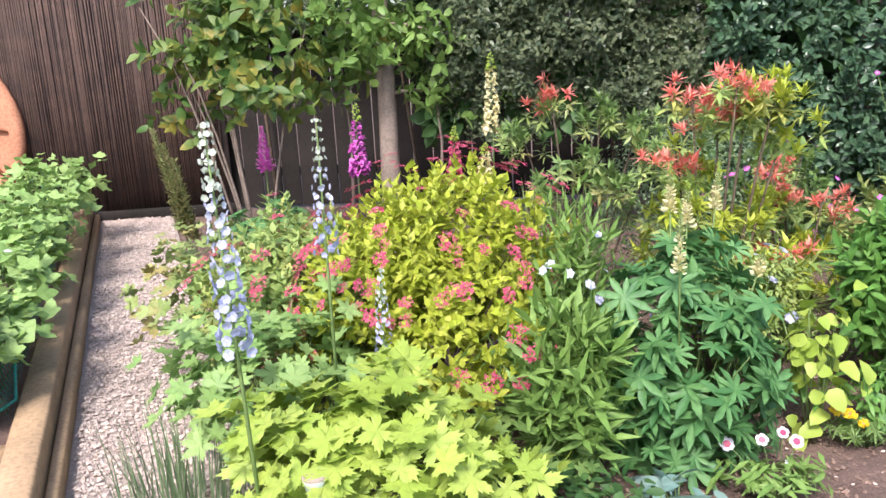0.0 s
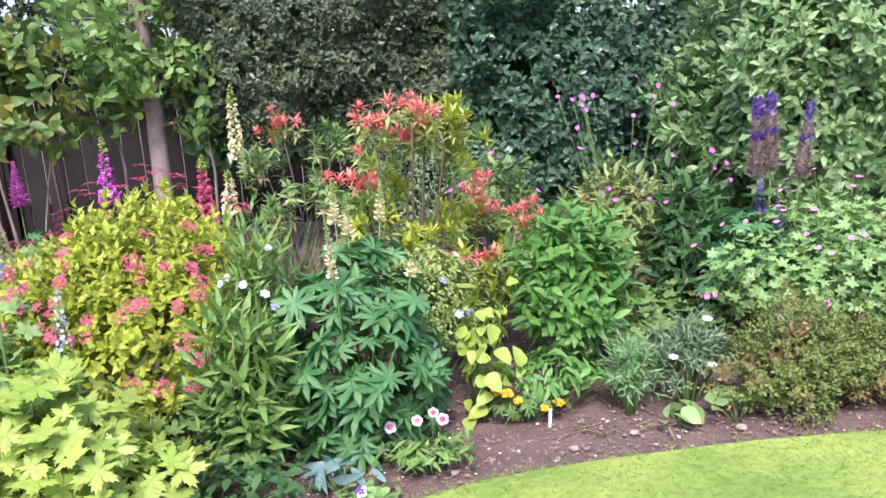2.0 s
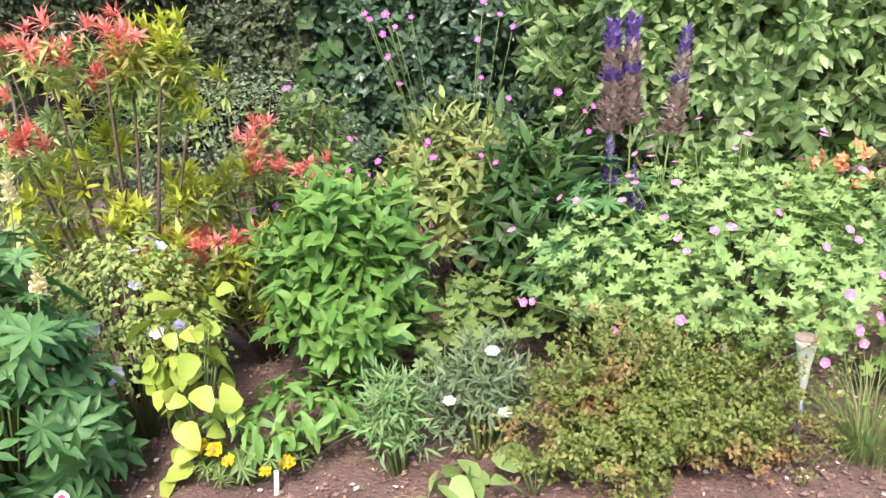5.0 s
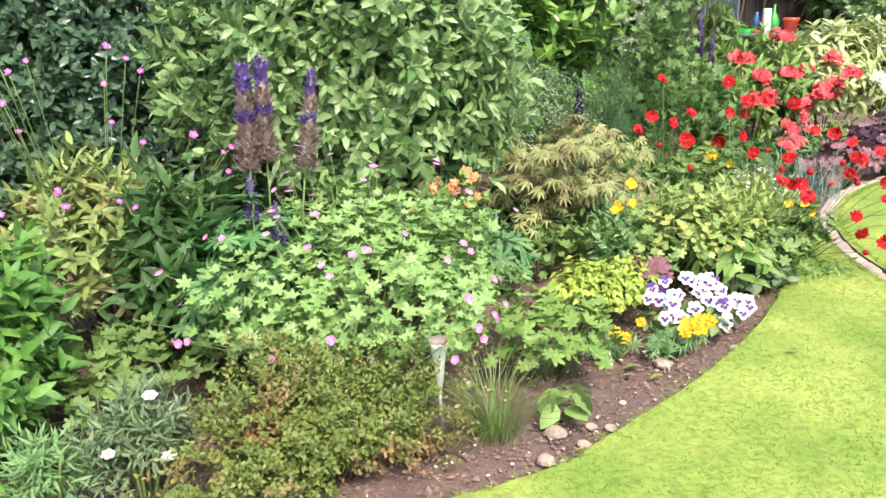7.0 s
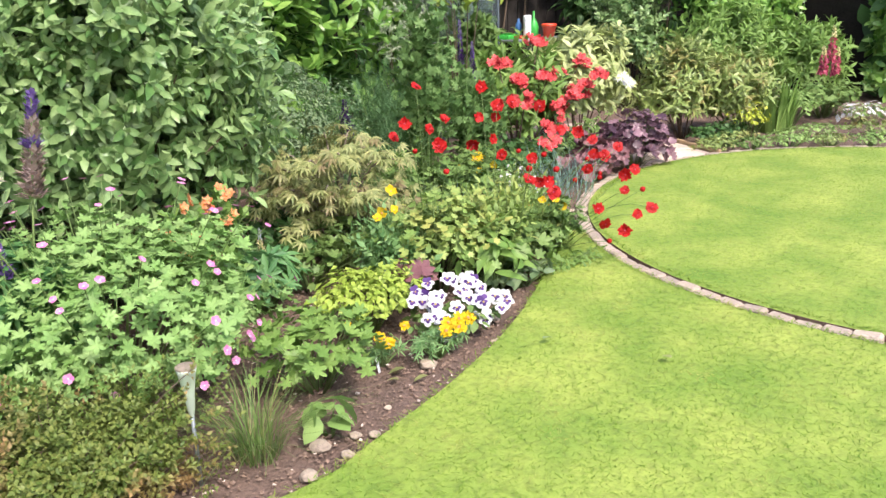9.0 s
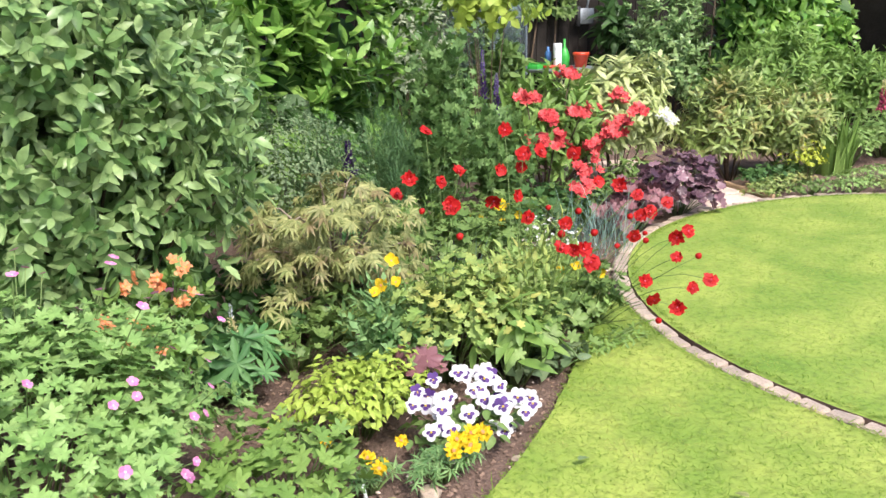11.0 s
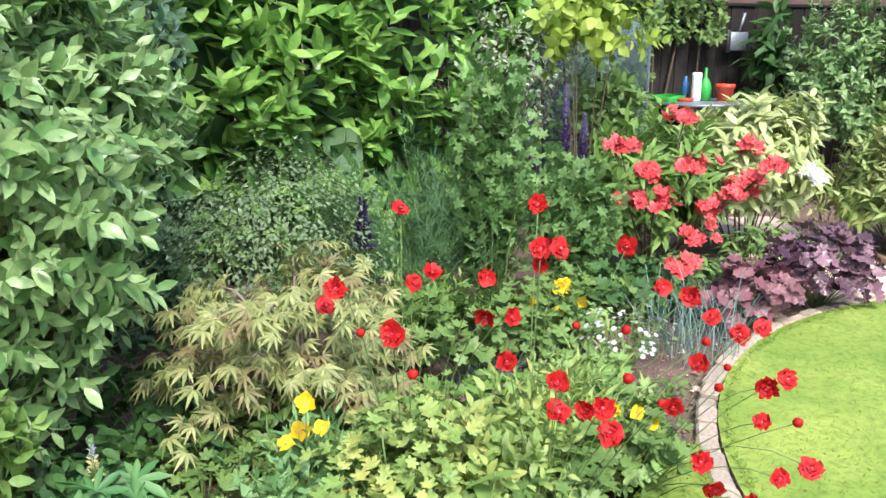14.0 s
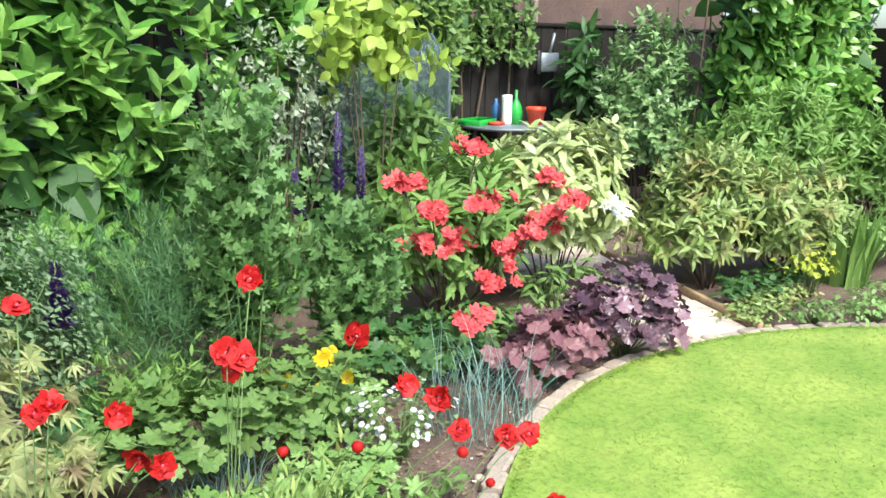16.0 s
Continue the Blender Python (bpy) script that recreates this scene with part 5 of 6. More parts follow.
def solar_light(x, y, z, group="solar lights"):
    ob = thing("solar_light", "frosted trumpet-shaped solar light on a stake", "solar light", (x, y, 0), 0, group)
    bag = Bag()
    lathe(bag, ((0.006, z - 0.16), (0.012, z - 0.13), (0.016, z - 0.08), (0.026, z - 0.02), (0.031, z), (0.028, z), (0.023, z - 0.02), (0.0, z - 0.03)), 20)
    shade = part("shade", bag, FROST, ob)
    bag = Bag()
    lathe(bag, ((0.0, z - 0.02), (0.027, z - 0.012), (0.032, z + 0.004), (0.028, z + 0.007), (0.0, z + 0.007)), 20)
    part("cap", bag, STONE, shade, "dull cream plastic cap")
    bag = Bag()
    tube(bag, [(0, 0, -0.05), (0, 0, z - 0.12)], 0.007, 8)
    part("stake", bag, GREYM, ob)


solar_light(3.05, 2.71, 0.385)
solar_light(-0.17, 1.86, 0.43)

# ---- second border ----
ob = thing("japanese_maple", "spreading cut-leaved maple with bronze-green leaves", "tree", (4.68, 4.28, 0))
leafy = Bag()
for i in range(34):
    a, ln, z = i * 2.4, RNG.uniform(0.15, 0.5), RNG.uniform(0.15, 0.8)
    e = np.array((math.cos(a) * ln, math.sin(a) * ln * 0.75 - 0.05, z * (1.05 - 0.5 * ln)))
    c = bend((0, 0, 0.05), e, 0.5, 6)
    wood = Bag()
    tube(wood, c, np.linspace(0.012, 0.003, 6), 4)
    part("branch", wood, BARK, ob)
    tips = np.concatenate([c[3:] + RNG.normal(0, 0.06, (3, 3)) * (1, 1, 0.4) for _ in range(9)])
    ways = unit(e * (1, 1, 0)) + RNG.normal(0, 0.6, tips.shape) * (1, 1, 0.3) - UP * 0.3
    scatter(leafy, ACER, tips, ways, UP + RNG.normal(0, 0.3, tips.shape) + np.array((-0.25, -0.4, 0)), 0.068 * RNG.uniform(0.7, 1.2, len(tips)))
part("foliage", leafy, G["bronze"], ob)
clump("grey_conifer", "rounded grey-green shrub with fine leaves", (4.85, 5.05), (0.46, 0.4), 0.98, SMALL, 0.027, 6400, G["grey"], "shrub", low=-0.5, near=0.7, rough=0.25)
ob, p, o = clump("lupin", "small dark purple lupin", (5.19, 4.88), (0.14, 0.14), 0.3, PALM, 0.12, 24, G["lupin"], group="lupins")
spire(ob, (0, 0, 0.1), (0, 0, 0.78), 0.055, SMALL, 0.05, 150, [F["purple"]], 0.36, 0.4)
ob, p, o = clump("lupin", "small young lupin with a pale spike", (3.95, 3.85), (0.18, 0.16), 0.3, PALM, 0.11, 34, G["lupin"], group="lupins")
spire(ob, (0, 0, 0.1), (0, 0, 0.4), 0.022, SMALL, 0.022, 60, [F["cream"], F["lilac"]], 0.4, 0.3)
clump("golden_shrub", "low mound of small golden leaves", (4.14, 3.3), (0.28, 0.2), 0.3, SMALL, 0.042, 1100, G["lime"], "shrub", rough=0.25)
clump("tagetes", "ferny fresh green foliage behind the soil", (3.66, 2.98), (0.28, 0.22), 0.32, JAGGED, 0.07, 230, G["fresh"])
ob, p, o = clump("pansy", "white and purple pansies in full flower", (4.38, 3.0), (0.24, 0.16), 0.14, BROAD, 0.055, 150, G["mid"])
for i in range(40):
    x, y = RNG.uniform(-0.21, 0.2), RNG.uniform(-0.15, 0.14)
    child("flower", PANSY_P if i % 6 == 0 else PANSY, ob, pansy_pose((x, y, 0.08 + 0.3 * (y + 0.15) + RNG.uniform(0, 0.06)), (-0.5 + RNG.normal(0, 0.2), -0.8, 0.5 + RNG.normal(0, 0.2)), RNG.uniform(0.052, 0.07), RNG.normal(0, 0.25)))
ob, p, o = clump("marigold", "low marigold with golden yellow flowers", (4.16, 2.88), (0.14, 0.08), 0.12, CUT, 0.05, 80, G["bluegreen"], group="marigolds")
blooms_on(ob, MARIGOLD, [(0.03, -0.04, 0.15), (0.09, -0.04, 0.15), (0.06, -0.07, 0.13), (0.12, -0.06, 0.15), (0.0, -0.06, 0.13)], [(-0.4, -0.6, 0.8)] * 5, 0.06)
ob, p, o = clump("marigold", "low marigold with orange-yellow flowers", (3.95, 2.98), (0.1, 0.06), 0.1, CUT, 0.05, 40, G["bluegreen"], group="marigolds")
blooms_on(ob, MARIGOLD, [(0.0, 0, 0.12), (0.03, -0.03, 0.1), (0.0, -0.06, 0.11), (0.13, 0.0, 0.13), (-0.08, 0.1, 0.16)], [(-0.4, -0.6, 0.8)] * 5, 0.045)
clump("alchemilla", "mixed pale green foliage under the red flowers", (4.68, 3.45), (0.34, 0.28), 0.5, LOBED, 0.05, 560, G["mixed"])
clump("heuchera", "small plum-leaved heuchera in the green border", (4.42, 3.32), (0.1, 0.08), 0.3, ROUND, 0.1, 10, G["plum"], "heuchera", "heucheras")
clump("broad_leaved_plant", "upright fresh green broad-leaved plant", (4.82, 3.22), (0.2, 0.16), 0.36, LANCE, 0.17, 46, G["fresh"])
clump("low_geum_leaves", "low green leaves along the bed edge", (5.3, 3.5), (0.34, 0.16), 0.2, LOBED, 0.055, 300, G["mid"])
clump("low_geum_leaves", "low green leaves beside the bare soil", (5.0, 3.2), (0.22, 0.1), 0.14, OVATE, 0.07, 120, G["grey"])
ob, t, o = bush("antirrhinum", "upright blue-green leafy stems", (4.5, 3.62), (0.14, 0.14), 0.5, SLIM, 0.06, 50, 12, G["bluegreen"], 0.0, 0.3, -0.3, (25, 80), 0.5, 1.3, STEM, category="perennial")
ob = thing("welsh_poppy", "yellow poppies on slender stalks", "flowering plant", (4.45, 3.55, 0))
blooms_on(ob, YELLOW4, [(0.0, 0.03, 0.42), (-0.05, 0.0, 0.41), (0.05, 0.0, 0.43), (-0.01, -0.06, 0.54), (0.02, 0.06, 0.4)], [(-0.3, -0.7, 0.7)] * 5, 0.048, stalk_from=0.1)

bush("mixed_perennial", "loose leafy stems with small pale leaves", (4.95, 3.4), (0.3, 0.24), 0.5, OVATE, 0.042, 150, 9, G["mixed"], 0.05, 0.16, -0.4, (25, 85), 0.5, 0.9, STEM, 30, trunk=0.003, category="perennial")
bush("mixed_perennial", "loose leafy stems among the red flowers", (5.35, 3.62), (0.36, 0.24), 0.46, SLIM, 0.06, 130, 9, G["mixed"], 0.02, 0.2, -0.4, (25, 85), 0.5, 0.9, STEM, 30, trunk=0.003, category="perennial")
bush("mixed_perennial", "loose grey-green leafy stems", (4.42, 3.48), (0.18, 0.2), 0.42, SMALL, 0.045, 110, 9, G["bluegreen"], 0.02, 0.16, -0.4, (25, 85), 0.5, 0.9, STEM, 20, trunk=0.003, category="perennial")
clump("cranesbill", "green leaves filling the border", (5.0, 3.85), (0.5, 0.3), 0.34, LOBED, 0.055, 520, G["fresh"])
clump("turf_patch", "patch of grass and weeds in the border", (5.35, 3.22), (0.26, 0.1), 0.07, SLIM, 0.05, 260, G["fresh"], "plant")

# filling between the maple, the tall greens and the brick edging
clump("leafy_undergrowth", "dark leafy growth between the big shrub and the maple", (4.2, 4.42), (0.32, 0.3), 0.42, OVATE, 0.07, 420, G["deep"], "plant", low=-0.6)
clump("leafy_undergrowth", "dark leafy growth under the maple", (4.55, 4.1), (0.3, 0.2), 0.3, OVATE, 0.06, 260, G["mid"], "plant")
clump("alchemilla", "pale yellow-green lobed leaves near the white cushion", (5.8, 4.08), (0.24, 0.16), 0.2, DELPH, 0.075, 240, G["gera"])
clump("cranesbill", "fresh green leaves among the red flowers", (5.55, 3.92), (0.28, 0.16), 0.2, DELPH, 0.06, 260, G["fresh"])
bush("mixed_perennial", "loose fine-leaved green stems with small lilac flowers", (5.4, 4.72), (0.28, 0.18), 0.5, SLIM, 0.05, 110, 10, G["fresh"], 0.02, 0.18, -0.4, (25, 85), 0.5, 0.9, STEM, 20, trunk=0.003, category="perennial")
clump("leafy_undergrowth", "leafy green growth below the azalea", (6.95, 4.75), (0.4, 0.2), 0.34, LANCE, 0.1, 240, G["mid"], "plant", low=-0.6)

clump("cranesbill", "green cut leaves below the tall plants", (6.25, 4.78), (0.3, 0.18), 0.36, DELPH, 0.07, 240, G["mid"])
clump("leafy_undergrowth", "leafy green growth under the rhododendron", (7.85, 5.02), (0.35, 0.16), 0.36, LANCE, 0.09, 220, G["mid"], "plant", low=-0.6)
clump("low_weeds", "low sparse green leaves on the soil by the edging", (6.02, 3.93), (0.22, 0.1), 0.1, OVATE, 0.045, 90, G["mid"], "plant")
bush("young_shrub", "thin green leafy stems in front of the greenhouse", (7.65, 6.25), (0.4, 0.2), 1.35, OVATE, 0.085, 90, 6, G["mid"], 0.3, 0.16, -0.7, (25, 85), 0.5, 0.6, STEM, 12, trunk=0.005)

# red geums on long wiry stems
def geum(at, heads, small=()):
    ob, p, o = clump("geum", "geum with semi-double scarlet flowers on wiry stems", at, (0.2, 0.18), 0.34, LOBED, 0.08, 120, G["mid"], group="geums")
    for i, (x, y, z) in enumerate(heads):
        blooms_on(ob, GEUM_SET[i % 3], [(x - at[0], y - at[1], z)], [(-0.45 + RNG.normal(0, 0.4), -0.65, 0.4 + RNG.normal(0, 0.4))], 0.062, stalk_from=RNG.uniform(0.0, 0.3), sag=RNG.uniform(0.1, 0.4))
    blooms_on(ob, GEUM_BUD, [(x - at[0], y - at[1], z) for x, y, z in small], [(RNG.normal(0, 0.5), -0.5, 0.5) for _ in small], 0.032, "bud", 0.06)


geum((4.78, 3.62), ((4.85, 3.77, 0.96), (4.93, 3.41, 0.83), (4.85, 3.57, 0.81), (4.84, 3.67, 0.76), (4.63, 3.36, 0.74), (4.53, 3.48, 0.84), (4.53, 3.56, 0.77), (4.99, 3.38, 0.72), (5.0, 3.52, 0.68)), ((4.6, 3.5, 0.7), (4.7, 3.4, 0.6)))
geum((5.2, 3.6), ((5.19, 3.44, 0.87), (5.21, 3.56, 0.84), (5.44, 3.91, 0.89), (5.56, 3.58, 0.8), (5.67, 3.53, 0.66), (5.69, 3.42, 0.66), (5.64, 3.28, 0.64), (5.24, 3.6, 0.78)), ((5.3, 3.5, 0.6), (5.5, 3.5, 0.55), (5.75, 3.4, 0.5)))
geum((5.05, 3.3), ((4.85, 3.18, 0.69), (4.9, 3.04, 0.68), (5.07, 3.14, 0.53), (5.15, 2.92, 0.61), (5.36, 3.05, 0.63), (5.12, 3.14, 0.52), (5.1, 3.08, 0.48), (4.95, 3.1, 0.56)), ((5.0, 3.15, 0.6), (5.25, 3.2, 0.55), (5.3, 3.12, 0.5)))
geum((5.5, 3.45), ((5.85, 3.27, 0.57), (5.77, 3.1, 0.48), (5.72, 3.12, 0.46), (5.62, 2.88, 0.34), (5.55, 2.92, 0.31), (5.48, 2.94, 0.24), (5.4, 3.0, 0.28), (5.62, 3.05, 0.4), (5.36, 3.02, 0.36), (5.9, 3.4, 0.5)), ((5.7, 3.0, 0.4), (5.38, 2.96, 0.2), (5.6, 3.2, 0.45), (5.8, 3.35, 0.42)))

ob, p, o = clump("iberis", "cushion of small white flowers", (6.16, 4.25), (0.22, 0.18), 0.27, SMALL, 0.03, 300, G["mid"])
blooms_on(ob, WHITE5, p[:110] + o[:110] * 0.02, facing(110, o[:110], 0.6), 0.022)
ob, p, o = clump("pansy", "yellow pansies among pale green leaves", (6.02, 4.52), (0.24, 0.18), 0.24, LOBED, 0.06, 200, G["gera"])
blooms_on(ob, YELLOW4, [(-0.12, 0.08, 0.26), (0.05, 0.1, 0.32), (0.02, 0.07, 0.31), (0.08, 0.06, 0.3), (0.05, -0.07, 0.28), (-0.2, 0.1, 0.29), (0.1, 0.12, 0.32), (-0.06, -0.05, 0.25)], [(-0.5, -0.7, 0.6)] * 8, 0.055)
ob, p, o = clump("pansy", "low yellow pansies near the brick edging", (5.5, 3.48), (0.22, 0.14), 0.24, LOBED, 0.055, 150, G["gera"])
blooms_on(ob, YELLOW4, [(-0.1, -0.06, 0.33), (-0.06, -0.12, 0.34), (-0.14, 0.0, 0.3), (0.02, -0.1, 0.28), (0.1, 0.05, 0.24)], [(-0.5, -0.7, 0.6)] * 5, 0.05, stalk_from=0.3)


def tuft(name, label, at, n, base, length, lean, width, mat):
    """A tuft of separate arching leaves, each its own part."""
    ob = thing(name, label, "grass", (*at, 0))
    kinds = []
    for k in range(8):
        one = Bag()
        blades(one, 1, 0.0, length, lean, width, 0, 0.55)
        kinds.append(one.mesh("leaf", [mat]))
    for k in range(n):
        a, u = RNG.uniform(0, 6.28), base * math.sqrt(RNG.uniform(0, 1))
        child("leaf", kinds[k % 8], ob, pose(u * math.cos(a), u * math.sin(a), 0, RNG.normal(0, 4), RNG.normal(0, 4), RNG.uniform(0, 360)) @ Matrix.Scale(RNG.uniform(0.7, 1.1), 4))


tuft("carex", "blue-grey spiky dianthus leaves", (6.6, 4.3), 150, 0.24, 0.55, 1.0, 0.0045, G["blue"])
tuft("carex", "small blue-grey spiky tuft", (5.53, 4.42), 110, 0.16, 0.36, 1.0, 0.005, G["blue"])
clump("heuchera", "dark purple ruffled heuchera by the brick edging", (7.7, 4.47), (0.34, 0.22), 0.42, ROUND, 0.09, 280, G["heuchera"], "heuchera", "heucheras", near=0.7, low=-0.5)
clump("heuchera", "plum-coloured heuchera by the brick edging", (7.1, 4.42), (0.25, 0.16), 0.32, ROUND, 0.1, 110, G["plum"], "heuchera", "heucheras", near=0.7, low=-0.5)

# tall greens behind the geums
ob, t, o = bush("monkshood", "tall leafy plant with cut mid-green leaves", (5.88, 4.93), (0.25, 0.24), 1.4, DELPH, 0.075, 115, 11, G["monk"], 0.1, 0.5, -0.5, (30, 85), 0.55, 1.4, STEM, 40, trunk=0.006, category="perennial")
ob, t, o = bush("monkshood", "leafy plant with cut green leaves", (6.42, 5.0), (0.26, 0.22), 0.92, DELPH, 0.075, 95, 9, G["monk"], 0.1, 0.3, -0.5, (30, 85), 0.55, 1.4, STEM, 30, trunk=0.006, category="perennial")
for x, h in ((0.14, 1.2), (0.27, 1.04), (-0.1, 1.02)):
    spire(ob, (x * 0.7, 0.2, 0.3), (x, 0.28, h), 0.035, SMALL, 0.035, 150, [F["purple"], F["violet"]], 0.4, 0.45)
bush("astilbe", "feathery dark green fennel-like foliage", (5.62, 5.05), (0.34, 0.28), 1.0, NEEDLE, 0.055, 200, 44, G["feather"], 0.02, 0.34, -0.4, (25, 85), 0.6, 1.3, STEM, 40, trunk=0.004, category="perennial")
bush("astilbe", "feathery dark green fennel-like foliage", (5.25, 5.25), (0.24, 0.24), 0.95, NEEDLE, 0.05, 120, 42, G["feather"], 0.02, 0.3, -0.4, (25, 85), 0.6, 1.3, STEM, 30, trunk=0.004, category="perennial")
clump("cranesbill", "dark leafy undergrowth below the tall plants", (5.6, 4.5), (0.55, 0.25), 0.4, LOBED, 0.08, 420, G["mid"])
clump("cranesbill", "dark leafy undergrowth below the azalea", (6.6, 4.75), (0.45, 0.2), 0.36, LOBED, 0.08, 240, G["deep"])

# red azalea and pale rhododendrons
ob, t, o = bush("azalea", "azalea shrub with large scarlet flower clusters", (7.3, 5.36), (0.5, 0.28), 0.98, LANCE, 0.11, 170, 10, G["fresh"], 0.06, 0.12, -0.5, (30, 95), 0.6, 0.6)
for x, y, z in ((7.318, 5.17, 0.992), (6.831, 5.13, 0.856), (6.903, 5.0, 0.739), (7.318, 5.15, 0.739), (7.228, 4.97, 0.759), (7.786, 5.11, 0.797), (7.81, 4.94, 0.706), (7.724, 5.0, 0.614),
                (6.877, 5.1, 0.559), (6.971, 4.99, 0.578), (7.196, 5.14, 0.528), (7.487, 4.96, 0.56), (7.721, 5.09, 0.558), (7.425, 5.01, 0.483), (7.347, 5.01, 0.334), (6.83, 4.62, 0.3)):
    for k in range(9):
        child("flower", AZALEA, ob, face_up((x - 7.3 + RNG.normal(0, 0.06), y - 5.36 + RNG.normal(0, 0.025), z + RNG.normal(0, 0.022)), (RNG.normal(-0.3, 0.5), -0.6, 0.7), 0.08, RNG.uniform(0, 6)))
    twig = Bag()
    tube(twig, bend((0.1 * (x - 7.3), 0, 0), (x - 7.3, y - 5.36, z - 0.02), 0.1), np.linspace(0.008, 0.004, 5), 5)
    part("branch", twig, TWIG, ob)
ob, t, o = bush("rhododendron", "pale variegated rhododendron with cream-edged leaves", (8.2, 5.45), (0.62, 0.42), 1.12, leaf_shape(0.2, 0.2, 0.4), 0.1, 250, 10, G["pale"], 0.1, 0.06, -0.5, (40, 100), 0.7, 0.7)
for x, y, z in ((-0.12, -0.56, 0.66), (-0.05, -0.58, 0.62)):
    child("flower", cluster_mesh("flower_cluster", F["white"]), ob, face_up((x, y, z), (-0.4, -0.7, 0.6), 0.12))
bush("pieris_shrub", "rounded olive-green evergreen shrub beyond the path", (9.15, 4.95), (0.62, 0.4), 0.92, LANCE, 0.085, 300, 9, G["olive"], 0.02, 0.1, -0.5, (30, 95), 0.7, 0.7)
bush("pieris_shrub", "olive-green evergreen shrub beyond the path", (9.75, 4.75), (0.45, 0.4), 0.8, LANCE, 0.085, 200, 9, G["olive"], 0.02, 0.1, -0.5, (30, 95), 0.7, 0.7)
clump("edging_plants", "low mixed plants spilling on the brick edging", (8.95, 4.4), (0.4, 0.14), 0.14, OVATE, 0.05, 220, G["olive"], "plant")
clump("edging_plants", "low pale plants along the lawn edge", (9.75, 4.0), (0.5, 0.25), 0.14, OVATE, 0.05, 260, G["gera"], "plant")
clump("golden_shrub", "small yellow-green shrub by the lawn edge", (9.45, 4.42), (0.2, 0.16), 0.36, SMALL, 0.05, 200, G["gold"], "shrub")
ob = thing("iris", "upright clump of sword-shaped green leaves", "iris", (9.95, 4.45, 0))
bag = Bag()
blades(bag, 60, 0.16, 0.62, 0.3, 0.04)
part("leaves", bag, G["fresh"], ob)
bush("viburnum", "tall grey-green shrub against the end fence", (10.55, 6.6), (0.55, 0.5), 1.75, OVATE, 0.065, 420, 8, G["elae"], 0.1, 0.12, -0.6)
bush("choisya", "fresh green bushy shrub at the end of the garden", (10.9, 5.55), (0.65, 0.5), 1.25, LANCE, 0.1, 340, 9, G["fresh"], 0.05, 0.14, -0.5)
bush("choisya", "green bushy shrub at the end of the garden", (11.9, 5.1), (0.6, 0.45), 1.0, LANCE, 0.1, 260, 9, G["fresh"], 0.05, 0.14, -0.5)
ob, p, o = clump("foxglove", "foxglove with pink flower spikes", (11.3, 4.55), (0.25, 0.2), 0.3, LANCE, 0.2, 40, G["mid"], group="foxgloves")
for x, h in ((0.0, 0.95), (-0.2, 0.75), (0.15, 0.72)):
    spire(ob, (x * 0.6, 0, 0.1), (x, 0, h), 0.05, tubes_, 0.055, 60, [F["rose"], F["rose"], F["cream"]], 0.45, 0.3, -20)
ob, p, o = clump("iberis", "cushion of white flowers at the far bed", (11.0, 4.05), (0.4, 0.2), 0.2, SMALL, 0.04, 260, G["gera"])
blooms_on(ob, WHITE5, p[:60] + o[:60] * 0.02, facing(60, o[:60], 0.6), 0.05)
clump("edging_plants", "low mixed green plants in the far bed", (11.5, 3.7), (0.7, 0.3), 0.2, OVATE, 0.06, 300, G["mid"], "plant")

clump("edging_plants", "leafy green plants filling the far bed", (11.1, 4.5), (0.6, 0.35), 0.42, LOBED, 0.08, 320, G["mid"], "plant")
clump("edging_plants", "leafy pale plants filling the far bed", (10.4, 4.5), (0.4, 0.3), 0.36, OVATE, 0.06, 300, G["gera"], "plant")
clump("edging_plants", "low green plants along the lawn edge", (10.3, 3.6), (0.3, 0.35), 0.16, OVATE, 0.05, 220, G["olive"], "plant")
for i, (deg, g) in enumerate(((66, "olive"), (58, "mid"), (50, "gera"), (42, "olive"), (34, "gera"), (26, "mid"), (18, "gera"))):
    q = RING + 2.42 * np.array((math.cos(radians(deg)), math.sin(radians(deg))))
    clump("edging_plants", "low mixed plants spilling to the brick edging", q, (0.26, 0.16), 0.13, OVATE if i % 2 else SMALL, 0.04, 190, G[g], "plant")
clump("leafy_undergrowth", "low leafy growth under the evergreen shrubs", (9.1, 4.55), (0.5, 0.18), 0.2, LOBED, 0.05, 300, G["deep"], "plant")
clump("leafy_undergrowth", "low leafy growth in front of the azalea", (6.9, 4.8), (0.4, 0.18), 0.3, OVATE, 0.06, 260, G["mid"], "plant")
# lime maple and silver shrub by the fence
ob, t, o = bush("golden_maple", "young tree with lime yellow leaves", (7.2, 5.95), (0.48, 0.3), 1.9, BROAD, 0.085, 60, 6, G["lime"], 1.15, 0.14, -0.8, (45, 100), 0.4, 0.1, TWIG, 6, 0.5, trunk=0.008)
ob, t, o = bush("silver_shrub", "airy shrub with fine silver-variegated leaves", (6.75, 6.25), (0.42, 0.35), 1.75, SMALL, 0.04, 330, 8, G["white_edge"], 0.7, 0.1, -0.7, inner=0.1)
ob, t, o = bush("fern", "arching fern-like leaves against the fence", (10.62, 7.42), (0.28, 0.18), 1.7, LANCE, 0.2, 30, 6, G["deep"], 0.6, 0.1, -0.6, (40, 100))

